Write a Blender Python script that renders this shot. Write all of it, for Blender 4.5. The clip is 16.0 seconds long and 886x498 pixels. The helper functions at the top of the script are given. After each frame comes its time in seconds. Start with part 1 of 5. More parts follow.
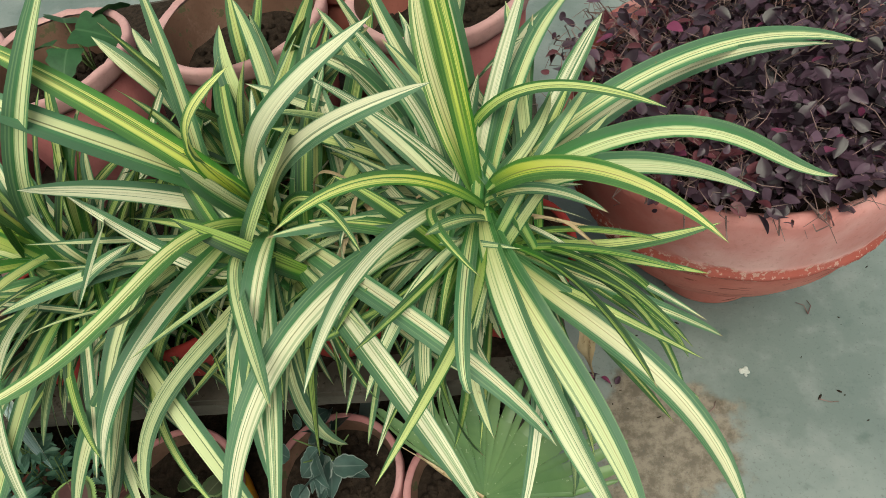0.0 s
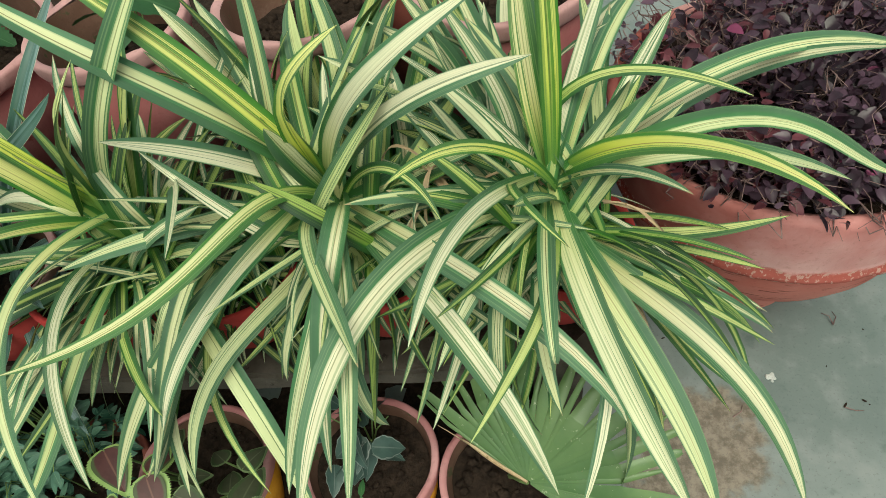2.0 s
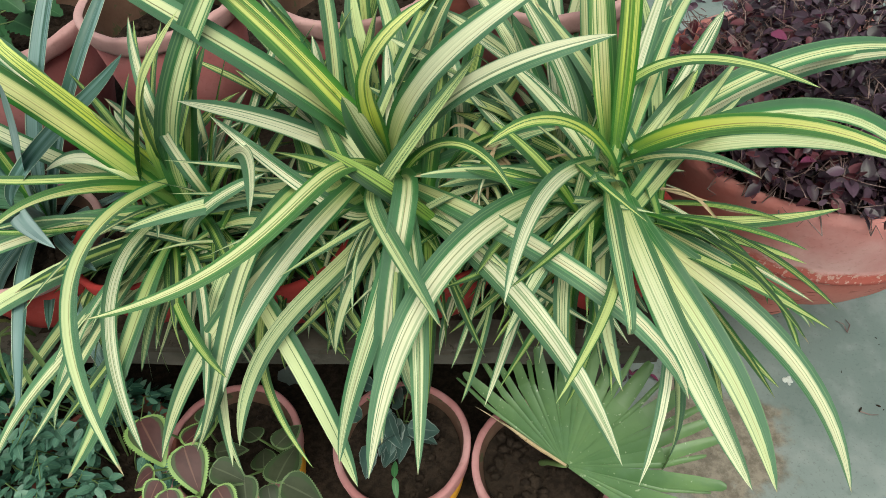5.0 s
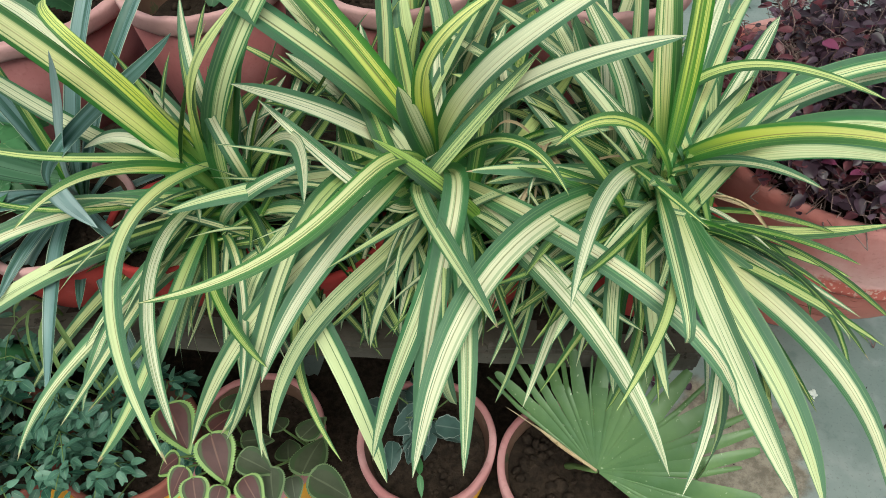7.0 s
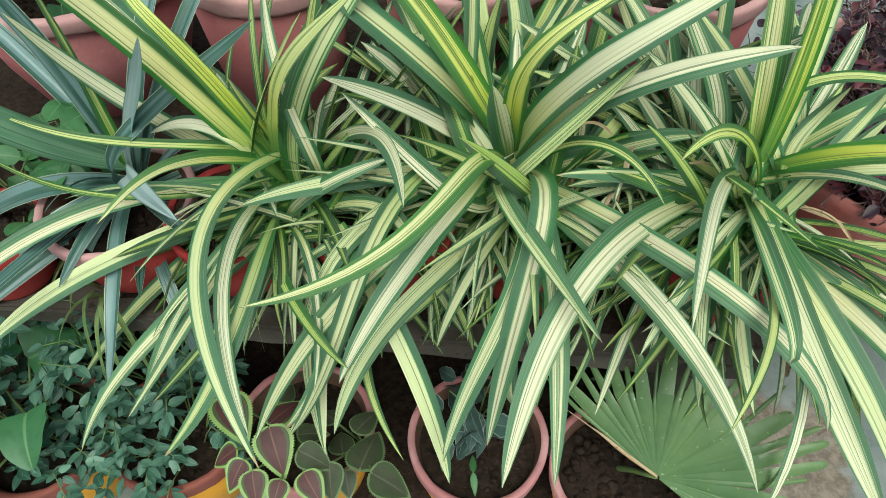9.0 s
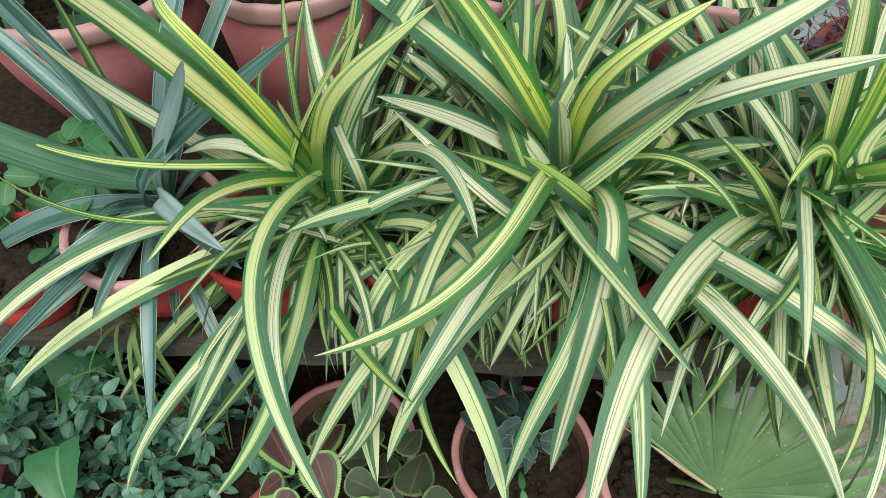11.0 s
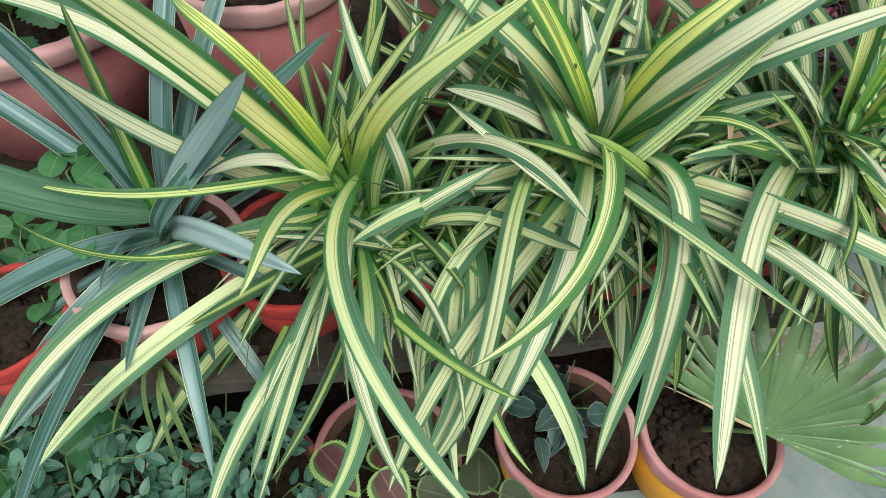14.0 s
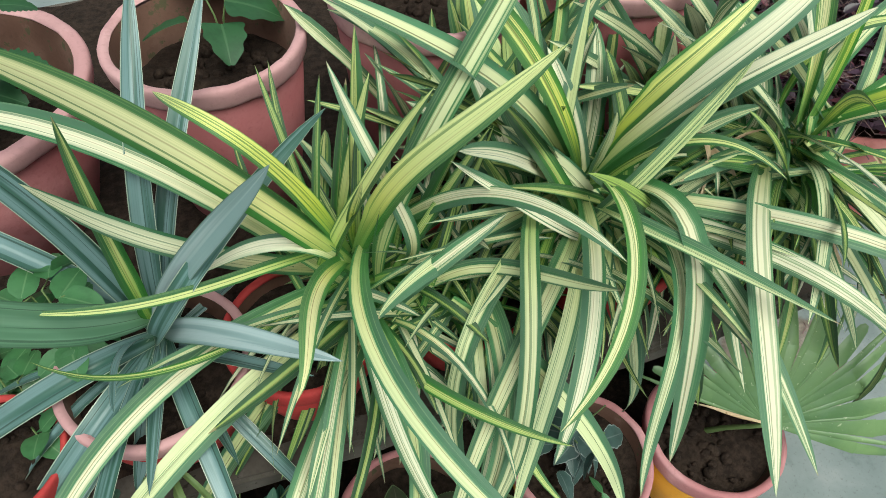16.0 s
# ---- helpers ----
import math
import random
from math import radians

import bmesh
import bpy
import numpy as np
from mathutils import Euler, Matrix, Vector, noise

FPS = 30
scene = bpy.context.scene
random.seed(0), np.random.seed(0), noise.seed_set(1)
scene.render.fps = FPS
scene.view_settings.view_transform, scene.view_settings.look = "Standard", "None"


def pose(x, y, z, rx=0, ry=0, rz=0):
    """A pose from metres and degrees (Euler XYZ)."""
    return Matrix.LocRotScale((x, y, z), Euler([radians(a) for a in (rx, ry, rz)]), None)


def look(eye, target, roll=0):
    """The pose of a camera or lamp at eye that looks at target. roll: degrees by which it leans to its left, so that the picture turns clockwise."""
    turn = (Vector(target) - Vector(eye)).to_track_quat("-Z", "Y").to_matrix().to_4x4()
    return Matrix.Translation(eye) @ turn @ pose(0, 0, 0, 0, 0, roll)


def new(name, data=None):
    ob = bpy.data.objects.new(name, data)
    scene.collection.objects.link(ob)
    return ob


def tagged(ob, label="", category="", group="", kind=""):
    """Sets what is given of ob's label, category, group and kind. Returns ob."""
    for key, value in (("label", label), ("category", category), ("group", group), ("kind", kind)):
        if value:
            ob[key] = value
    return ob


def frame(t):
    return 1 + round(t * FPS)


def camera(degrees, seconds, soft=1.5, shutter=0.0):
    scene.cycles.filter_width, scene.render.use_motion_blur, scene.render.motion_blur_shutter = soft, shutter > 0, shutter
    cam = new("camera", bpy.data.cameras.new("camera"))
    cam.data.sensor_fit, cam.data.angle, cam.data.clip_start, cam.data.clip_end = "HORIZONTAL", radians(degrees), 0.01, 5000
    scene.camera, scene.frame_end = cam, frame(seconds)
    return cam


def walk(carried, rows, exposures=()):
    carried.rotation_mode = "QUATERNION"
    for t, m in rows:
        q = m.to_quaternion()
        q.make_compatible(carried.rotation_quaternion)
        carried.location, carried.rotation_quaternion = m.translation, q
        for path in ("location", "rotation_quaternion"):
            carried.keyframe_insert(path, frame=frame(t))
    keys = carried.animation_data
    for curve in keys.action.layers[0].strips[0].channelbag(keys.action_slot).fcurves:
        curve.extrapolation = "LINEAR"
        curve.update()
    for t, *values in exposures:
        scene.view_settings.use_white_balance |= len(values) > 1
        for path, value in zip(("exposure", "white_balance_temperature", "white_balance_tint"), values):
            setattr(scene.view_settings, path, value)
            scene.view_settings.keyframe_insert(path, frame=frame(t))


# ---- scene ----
cam = camera(66.3, 16.0, soft=0.3)
METRES, EYE, TILT, LEAN, TURN = 0.9, 1.36, -52.0, 10.0, 0.0
ROWS = [
    (0.0, 0.0, 0.0, 0.0, 0.0, 0.0, -0.0),
    (0.5, -0.0321, -0.0044, -0.0195, -0.34, 0.37, -0.67),
    (1.0, -0.0651, -0.0026, -0.0331, -1.19, 0.63, -1.12),
    (1.5, -0.1023, -0.0025, -0.0464, -1.36, 0.91, -2.34),
    (2.0, -0.1264, -0.0039, -0.0568, -1.54, 1.16, -3.12),
    (2.5, -0.1478, -0.0077, -0.0709, -1.94, 1.52, -3.89),
    (3.0, -0.1752, -0.0125, -0.0858, -2.31, 2.4, -4.23),
    (3.5, -0.1968, -0.0135, -0.0967, -2.68, 2.86, -4.36),
    (4.0, -0.2155, -0.0168, -0.1122, -3.1, 2.86, -4.47),
    (6.5, -0.2902, -0.0056, -0.1363, -3.44, 2.26, -7.98),
    (7.0, -0.3119, 0.0067, -0.1304, -3.63, 2.23, -8.22),
    (7.5, -0.3424, 0.0037, -0.1254, -3.84, 2.12, -8.61),
    (8.0, -0.3813, 0.0116, -0.1247, -3.83, 1.42, -9.43),
    (8.5, -0.4059, 0.0238, -0.1231, -3.84, 0.75, -10.4),
    (9.0, -0.4355, 0.0353, -0.1154, -4.02, 0.43, -10.24),
    (9.5, -0.4628, 0.045, -0.1064, -3.19, 0.06, -11.31),
    (12.0, -0.5891, 0.1158, -0.072, -6.74, -1.13, -6.92),
    (12.5, -0.622, 0.1239, -0.0767, -7.92, -0.99, -6.36),
    (13.0, -0.6588, 0.1377, -0.0777, -10.58, -0.99, -3.98),
    (13.5, -0.7065, 0.1514, -0.0825, -11.82, -1.2, -2.55),
    (14.0, -0.7571, 0.1589, -0.0891, -14.16, -1.05, -0.5),
    (14.5, -0.8005, 0.1644, -0.0921, -15.85, -0.3, 0.86),
    (15.0, -0.813, 0.1772, -0.0803, -17.19, 0.84, 1.69),
    (15.5, -0.8147, 0.1913, -0.0568, -17.09, 0.8, 1.96),
    (16.0, -0.8778, 0.2071, -0.0382, -21.31, 0.77, 8.59),
]
walk(cam, [(t, pose(0, 0, EYE, TILT, LEAN, TURN) @ pose(METRES * x, METRES * y, METRES * z, 90 + pitch, roll, yaw)) for t, x, y, z, yaw, pitch, roll in ROWS], [(0.0, 0.21, 7000, -5.5), (4.0, 0.24, 6700, -7.0), (8.0, 0.28, 6350, -6.5), (12.0, 0.36, 6300, -4.0), (16.0, 0.39, 6250, -2.5)])

# ---- light ----
world = bpy.data.worlds.new("sky")
scene.world = world
world.use_nodes = True
wt = world.node_tree
sky = wt.nodes.new("ShaderNodeTexSky")
sky.sky_type, sky.sun_disc = "NISHITA", False
sky.sun_elevation, sky.sun_rotation = radians(58), radians(200)
sky.air_density, sky.dust_density = 1.0, 4.0
pale = wt.nodes.new("ShaderNodeHueSaturation")
pale.inputs["Saturation"].default_value = 0.35
wt.links.new(sky.outputs[0], pale.inputs["Color"])
wt.links.new(pale.outputs[0], wt.nodes["Background"].inputs[0])
wt.nodes["Background"].inputs[1].default_value = 0.105
sun = new("sun", bpy.data.lights.new("sun", "SUN"))
sun.data.energy, sun.data.angle, sun.data.color = 2.1, radians(40), (1.0, 0.96, 0.88)
sun.matrix_world = look((0.6, -1.6, 3.4), (0, 0, 0))


# ---- node helpers ----
class Mat:
    """A small builder for procedural materials."""

    def __init__(self, name, rough=0.6, spec=0.4):
        self.m = bpy.data.materials.new(name)
        self.m.use_nodes = True
        self.t = self.m.node_tree
        self.b = self.t.nodes["Principled BSDF"]
        self.b.inputs["Roughness"].default_value = rough
        self.b.inputs["Specular IOR Level"].default_value = spec

    def n(self, kind, **props):
        node = self.t.nodes.new("ShaderNode" + kind)
        for key, value in props.items():
            if key == "operation":
                node.operation = value
            elif key == "blend_type":
                node.blend_type = value
            elif key == "data_type":
                node.data_type = value
            elif key == "feature":
                node.feature = value
        return node

    def link(self, a, b):
        self.t.links.new(a, b)

    def put(self, socket, value):
        if hasattr(value, "is_linked"):
            self.link(value, socket)
        else:
            socket.default_value = value

    def math(self, op, a, b=0.0, clamp=False):
        node = self.n("Math", operation=op)
        node.use_clamp = clamp
        self.put(node.inputs[0], a)
        self.put(node.inputs[1], b)
        return node.outputs[0]

    def step(self, value, low, high):
        """0 below low, 1 above high, smooth between."""
        node = self.n("MapRange")
        node.interpolation_type = "SMOOTHSTEP"
        self.put(node.inputs[0], value)
        self.put(node.inputs[1], low)
        self.put(node.inputs[2], high)
        return node.outputs[0]

    def mix(self, fac, a, b):
        node = self.n("Mix", data_type="RGBA")
        self.put(node.inputs["Factor"], fac)
        self.put(node.inputs[6], a if hasattr(a, "is_linked") else (*a, 1))
        self.put(node.inputs[7], b if hasattr(b, "is_linked") else (*b, 1))
        return node.outputs[2]

    def coords(self):
        return self.n("TexCoord").outputs["Object"]

    def noise(self, scale, detail=4.0, vector=None, rough=0.55):
        node = self.n("TexNoise")
        node.inputs["Scale"].default_value = scale
        node.inputs["Detail"].default_value = detail
        node.inputs["Roughness"].default_value = rough
        self.link(vector if vector else self.coords(), node.inputs["Vector"])
        return node.outputs[0]

    def combine(self, x, y, z):
        node = self.n("CombineXYZ")
        for i, value in enumerate((x, y, z)):
            self.put(node.inputs[i], value)
        return node.outputs[0]

    def uv(self):
        node = self.n("SeparateXYZ")
        self.link(self.n("UVMap").outputs[0], node.inputs[0])
        return node.outputs[0], node.outputs[1]

    def random(self):
        return self.n("ObjectInfo").outputs["Random"]

    def island(self):
        return self.n("NewGeometry").outputs["Random Per Island"]

    def color(self, value):
        self.put(self.b.inputs["Base Color"], value)

    def rough(self, value):
        self.put(self.b.inputs["Roughness"], value)

    def bump(self, height, strength=0.3, distance=0.002):
        node = self.n("Bump")
        node.inputs["Strength"].default_value = strength
        node.inputs["Distance"].default_value = distance
        self.link(height, node.inputs["Height"])
        self.link(node.outputs[0], self.b.inputs["Normal"])

    def thin(self, color, amount=0.2):
        """Let part of the light through, as a leaf does."""
        out = self.t.nodes["Material Output"]
        glow = self.n("BsdfTranslucent")
        self.put(glow.inputs[0], color)
        both = self.n("MixShader")
        both.inputs[0].default_value = amount
        self.link(self.b.outputs[0], both.inputs[1])
        self.link(glow.outputs[0], both.inputs[2])
        self.link(both.outputs[0], out.inputs[0])


def strap_leaf(name, green, cream, base, edge, lines, rough=0.42, grass=(0.062, 0.250, 0.022), reach=0.48, sprout=0.55):
    """Long variegated leaf: uneven green margins, pale middle, a few green lines, a yellower foot."""
    m = Mat(name, rough, 0.30)
    u, v = m.uv()
    r = m.math("MULTIPLY", m.random(), 37.0)
    tone = m.math("FRACT", m.math("MULTIPLY", r, 1.7))
    tone2 = m.math("FRACT", m.math("MULTIPLY", r, 3.3))
    tone3 = m.math("FRACT", m.math("MULTIPLY", r, 7.1))
    x = m.math("SUBTRACT", m.math("MULTIPLY", u, 2.0), 1.0)
    wander = m.noise(1.0, 2.0, m.combine(m.math("MULTIPLY", u, 3.0), m.math("MULTIPLY", v, 1.6), r))
    slide = m.math("ADD", m.math("MULTIPLY", m.math("SUBTRACT", tone2, 0.5), 0.80), m.math("MULTIPLY", m.math("SUBTRACT", wander, 0.5), 0.25))
    a = m.math("ABSOLUTE", m.math("ADD", x, m.math("MULTIPLY", slide, 0.35)))
    own = m.math("MULTIPLY", m.math("SUBTRACT", tone, 0.5), 0.34)
    a2 = m.math("ABSOLUTE", m.math("ADD", x, slide))
    a2 = m.math("ADD", m.math("ADD", a2, own), m.math("MULTIPLY", m.math("SUBTRACT", wander, 0.5), 0.35))
    margin = m.step(a2, edge - 0.012, edge + 0.022)
    halo = m.math("MULTIPLY", m.step(a2, edge - 0.14, edge), 0.45)
    deep = m.math("MULTIPLY", m.step(a2, edge + 0.05, edge + 0.40), 0.7)
    fine = m.noise(1.0, 2.0, m.combine(m.math("MULTIPLY", u, 8.0), m.math("MULTIPLY", v, 0.3), r))
    force = m.math("ADD", m.math("MULTIPLY", tone3, 0.40), 0.58)
    line = m.math("MULTIPLY", m.step(fine, lines + 0.015, lines + 0.035), force)
    hair = m.noise(1.0, 1.0, m.combine(m.math("MULTIPLY", u, 40.0), m.math("MULTIPLY", v, 0.7), m.math("ADD", r, 9.0)))
    pale = m.noise(1.0, 2.0, m.combine(m.math("MULTIPLY", u, 17.0), m.math("MULTIPLY", v, 0.5), m.math("ADD", r, 5.0)))
    paleline = m.math("MULTIPLY", m.step(pale, 0.55, 0.64), 0.5)
    stripe = m.noise(1.0, 3.0, m.combine(m.math("MULTIPLY", u, 13.0), m.math("MULTIPLY", v, 0.35), m.math("ADD", r, 3.0)), 0.6)
    stripe = m.math("MULTIPLY", m.step(stripe, 0.50, 0.58), m.math("ADD", m.math("MULTIPLY", m.step(tone3, 0.3, 0.9), 0.65), 0.22))
    blotch, spots = m.noise(9.0, 5.0), m.noise(55.0, 3.0)
    foot = m.step(m.math("ADD", v, m.math("MULTIPLY", m.math("SUBTRACT", tone3, 0.5), 0.2)), reach, 0.03)
    vivid = m.mix(m.math("MULTIPLY", tone3, 0.5), green, grass)
    vivid = m.mix(m.math("MULTIPLY", m.step(tone, 0.5, 1.0), 0.42), vivid, (green[0] * 3.2, green[1] * 2.2, green[2] * 2.6))
    vivid = m.mix(m.math("MULTIPLY", foot, 0.5), vivid, grass)
    hue = m.n("HueSaturation")
    hue.inputs["Value"].default_value = 1.2
    m.link(vivid, hue.inputs["Color"])
    light = hue.outputs[0]
    hue = m.n("HueSaturation")
    hue.inputs["Value"].default_value = 0.72
    m.link(vivid, hue.inputs["Color"])
    dark = hue.outputs[0]
    shade = m.mix(deep, light, dark)
    shade = m.mix(m.math("MULTIPLY", m.step(blotch, 0.4, 0.7), 0.35), shade, dark)
    dusty = m.noise(16.0, 6.0, rough=0.65)
    shade = m.mix(m.math("MULTIPLY", m.step(dusty, 0.48, 0.66), 0.18), shade, (green[0] * 4.2 + 0.03, green[1] * 2.3 + 0.02, green[2] * 2.6 + 0.03))
    # sheen of the sky painted as paler blue-grey on one half of the blade
    painted_sheen = m.math("MULTIPLY", m.step(m.math("MULTIPLY", x, m.math("SUBTRACT", m.math("MULTIPLY", m.step(tone2, 0.49, 0.51), 2.0), 1.0)), 0.25, 0.6), 0.42)
    shade = m.mix(m.math("MULTIPLY", painted_sheen, m.step(v, 0.05, 0.4)), shade, (green[0] * 2.0 + 0.030, green[1] * 1.2 + 0.020, green[2] * 1.5 + 0.040))
    # outer half paler: sky sheen on the hanging tips, put into the colour
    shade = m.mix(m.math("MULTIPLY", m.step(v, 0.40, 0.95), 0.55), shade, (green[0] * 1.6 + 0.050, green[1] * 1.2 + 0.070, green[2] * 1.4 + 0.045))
    warm = m.mix(tone, cream, (cream[0] * 0.96, cream[1] * 0.93, cream[2] * 0.84))
    warm = m.mix(m.math("MULTIPLY", m.step(tone2, 0.35, 1.0), 0.75), warm, (cream[0] * 0.80, cream[1] * 0.92, cream[2] * 0.60))
    middle = m.mix(foot, warm, base)
    young = m.math("MULTIPLY", m.step(m.math("ADD", v, m.math("MULTIPLY", m.math("SUBTRACT", fine, 0.5), 0.25)), 0.40, 0.05), sprout)
    middle = m.mix(halo, middle, light)
    middle = m.mix(m.math("MULTIPLY", m.step(hair, 0.50, 0.60), 0.07), middle, (cream[0] * 0.62, cream[1] * 0.74, cream[2] * 0.5))
    middle = m.mix(m.math("MULTIPLY", m.step(blotch, 0.45, 0.75), 0.15), middle, tuple(c * 0.78 for c in cream))
    middle = m.mix(stripe, middle, m.mix(0.5, light, (cream[0] * 0.5, cream[1] * 0.62, cream[2] * 0.42)))
    mid_lined = m.mix(line, middle, shade)
    rib = m.math("MULTIPLY", m.step(a, 0.055, 0.012), m.math("ADD", m.math("MULTIPLY", tone, 0.5), 0.25))
    mid_lined = m.mix(rib, mid_lined, (0.20, 0.15, 0.055))
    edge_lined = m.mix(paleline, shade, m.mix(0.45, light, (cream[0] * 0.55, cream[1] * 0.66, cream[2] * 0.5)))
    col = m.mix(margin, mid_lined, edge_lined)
    col = m.mix(young, col, m.mix(margin, (0.135, 0.290, 0.070), (0.060, 0.190, 0.040)))
    col = m.mix(m.math("MULTIPLY", m.step(spots, 0.72, 0.77), 0.5), col, (0.20, 0.15, 0.07))
    wilt = m.step(m.math("ADD", v, m.math("MULTIPLY", m.math("SUBTRACT", tone, 0.6), 0.06)), 0.980, 0.993)
    col = m.mix(m.math("MULTIPLY", wilt, tone2), col, (0.40, 0.30, 0.18))
    m.color(col)
    ribs = m.n("TexWave")
    m.link(m.combine(m.math("MULTIPLY", u, 3.4), m.math("MULTIPLY", v, 0.1), 0.0), ribs.inputs["Vector"])
    ribs.inputs["Scale"].default_value = 5.0
    m.bump(m.math("ADD", m.math("MULTIPLY", ribs.outputs[1], 0.5), blotch), 0.22, 0.0014)
    m.rough(m.math("ADD", m.math("MULTIPLY", blotch, 0.25), rough - 0.1))
    m.thin(col, 0.06)
    return m.m


def plain_strap(name, deep, pale, edge, lines, rough=0.32):
    """Strap leaf of one hue: paler lengthwise bands, a few dark lines, a thin pale edge."""
    m = Mat(name, rough, 0.5)
    u, v = m.uv()
    r = m.math("MULTIPLY", m.random(), 37.0)
    x = m.math("ABSOLUTE", m.math("SUBTRACT", m.math("MULTIPLY", u, 2.0), 1.0))
    band = m.noise(1.0, 2.0, m.combine(m.math("MULTIPLY", u, 3.2), m.math("MULTIPLY", v, 0.8), r))
    fine = m.noise(1.0, 2.0, m.combine(m.math("MULTIPLY", u, 10.0), m.math("MULTIPLY", v, 0.35), r))
    hair = m.noise(1.0, 1.0, m.combine(m.math("MULTIPLY", u, 42.0), m.math("MULTIPLY", v, 0.6), r))
    blotch = m.noise(11.0, 5.0)
    col = m.mix(m.step(band, 0.42, 0.56), deep, pale)
    col = m.mix(m.math("MULTIPLY", m.step(blotch, 0.4, 0.7), 0.35), col, tuple(0.5 * (a + b) for a, b in zip(deep, pale)))
    col = m.mix(m.math("MULTIPLY", m.step(hair, 0.5, 0.62), 0.14), col, deep)
    col = m.mix(m.math("MULTIPLY", m.step(fine, lines, lines + 0.03), 0.75), col, tuple(0.45 * a for a in deep))
    col = m.mix(m.math("MULTIPLY", m.step(v, 0.16, 0.0), 0.5), col, (0.10, 0.20, 0.08))
    col = m.mix(m.math("MULTIPLY", m.step(x, 0.80, 0.86), 0.6), col, tuple(0.7 * a for a in deep))
    col = m.mix(m.math("MULTIPLY", m.step(x, 0.925, 0.945), 0.8), col, edge)
    m.color(col)
    m.bump(m.math("ADD", m.math("MULTIPLY", hair, 0.4), blotch), 0.2, 0.0014)
    m.rough(m.math("ADD", m.math("MULTIPLY", blotch, 0.25), rough - 0.1))
    m.thin(col, 0.05)
    return m.m


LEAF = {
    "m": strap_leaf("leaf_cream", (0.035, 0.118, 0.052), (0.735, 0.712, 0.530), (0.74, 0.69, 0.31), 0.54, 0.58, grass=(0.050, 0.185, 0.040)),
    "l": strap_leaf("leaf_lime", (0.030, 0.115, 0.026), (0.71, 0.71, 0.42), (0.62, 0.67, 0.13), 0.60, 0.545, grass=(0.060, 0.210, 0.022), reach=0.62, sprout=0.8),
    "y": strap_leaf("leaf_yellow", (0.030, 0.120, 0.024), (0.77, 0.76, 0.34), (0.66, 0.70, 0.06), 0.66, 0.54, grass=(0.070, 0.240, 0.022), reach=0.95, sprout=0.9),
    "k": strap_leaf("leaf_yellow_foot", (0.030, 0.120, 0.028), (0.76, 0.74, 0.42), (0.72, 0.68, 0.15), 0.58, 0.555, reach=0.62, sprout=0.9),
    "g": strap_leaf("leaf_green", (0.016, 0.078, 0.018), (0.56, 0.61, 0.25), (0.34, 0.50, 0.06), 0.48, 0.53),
    "b": plain_strap("leaf_blue", (0.045, 0.112, 0.085), (0.165, 0.262, 0.262), (0.42, 0.47, 0.36), 0.60, 0.30),
    "w": plain_strap("leaf_broad_green", (0.140, 0.290, 0.170), (0.230, 0.400, 0.260), (0.070, 0.150, 0.080), 0.575, 0.36),
    "s": plain_strap("leaf_silver", (0.210, 0.300, 0.300), (0.350, 0.430, 0.440), (0.060, 0.130, 0.075), 0.66, 0.42),
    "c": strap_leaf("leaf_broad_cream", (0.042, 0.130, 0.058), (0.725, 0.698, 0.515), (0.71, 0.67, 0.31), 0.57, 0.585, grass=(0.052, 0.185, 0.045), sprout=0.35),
    # duller copy of leaf_cream; the back leaves' shade is put into its colour
    "p": strap_leaf("leaf_shade_tinted", (0.030, 0.104, 0.043), (0.62, 0.630, 0.39), (0.48, 0.56, 0.18), 0.53, 0.57, grass=(0.044, 0.165, 0.040)),
    # dark copy for filler leaves; the shade of the gaps is put into its colour
    "f": strap_leaf("leaf_gap_shade", (0.006, 0.034, 0.009), (0.36, 0.44, 0.15), (0.16, 0.30, 0.03), 0.44, 0.53),
}


def small_leaf(name, dark, light, rough=0.45, vein=None, thin=0.15, edge=None, edge_at=0.8):
    m = Mat(name, rough, 0.4)
    u, v = m.uv()
    a = m.math("ABSOLUTE", m.math("SUBTRACT", m.math("MULTIPLY", u, 2.0), 1.0))
    grain = m.noise(60.0, 4.0)
    col = m.mix(m.island(), dark, light)
    col = m.mix(m.math("MULTIPLY", m.step(grain, 0.4, 0.7), 0.35), col, tuple(c * 0.6 for c in dark))
    if vein:
        col = m.mix(m.math("MULTIPLY", m.step(a, 0.09, 0.02), 0.8), col, vein)
    if edge:
        wob = m.noise(45.0, 3.0)
        col = m.mix(m.step(m.math("ADD", a, m.math("MULTIPLY", m.math("SUBTRACT", wob, 0.5), 0.3)), edge_at - 0.06, edge_at + 0.06), col, edge)
    m.color(col)
    m.bump(grain, 0.35, 0.001)
    m.thin(col, thin)
    return m.m


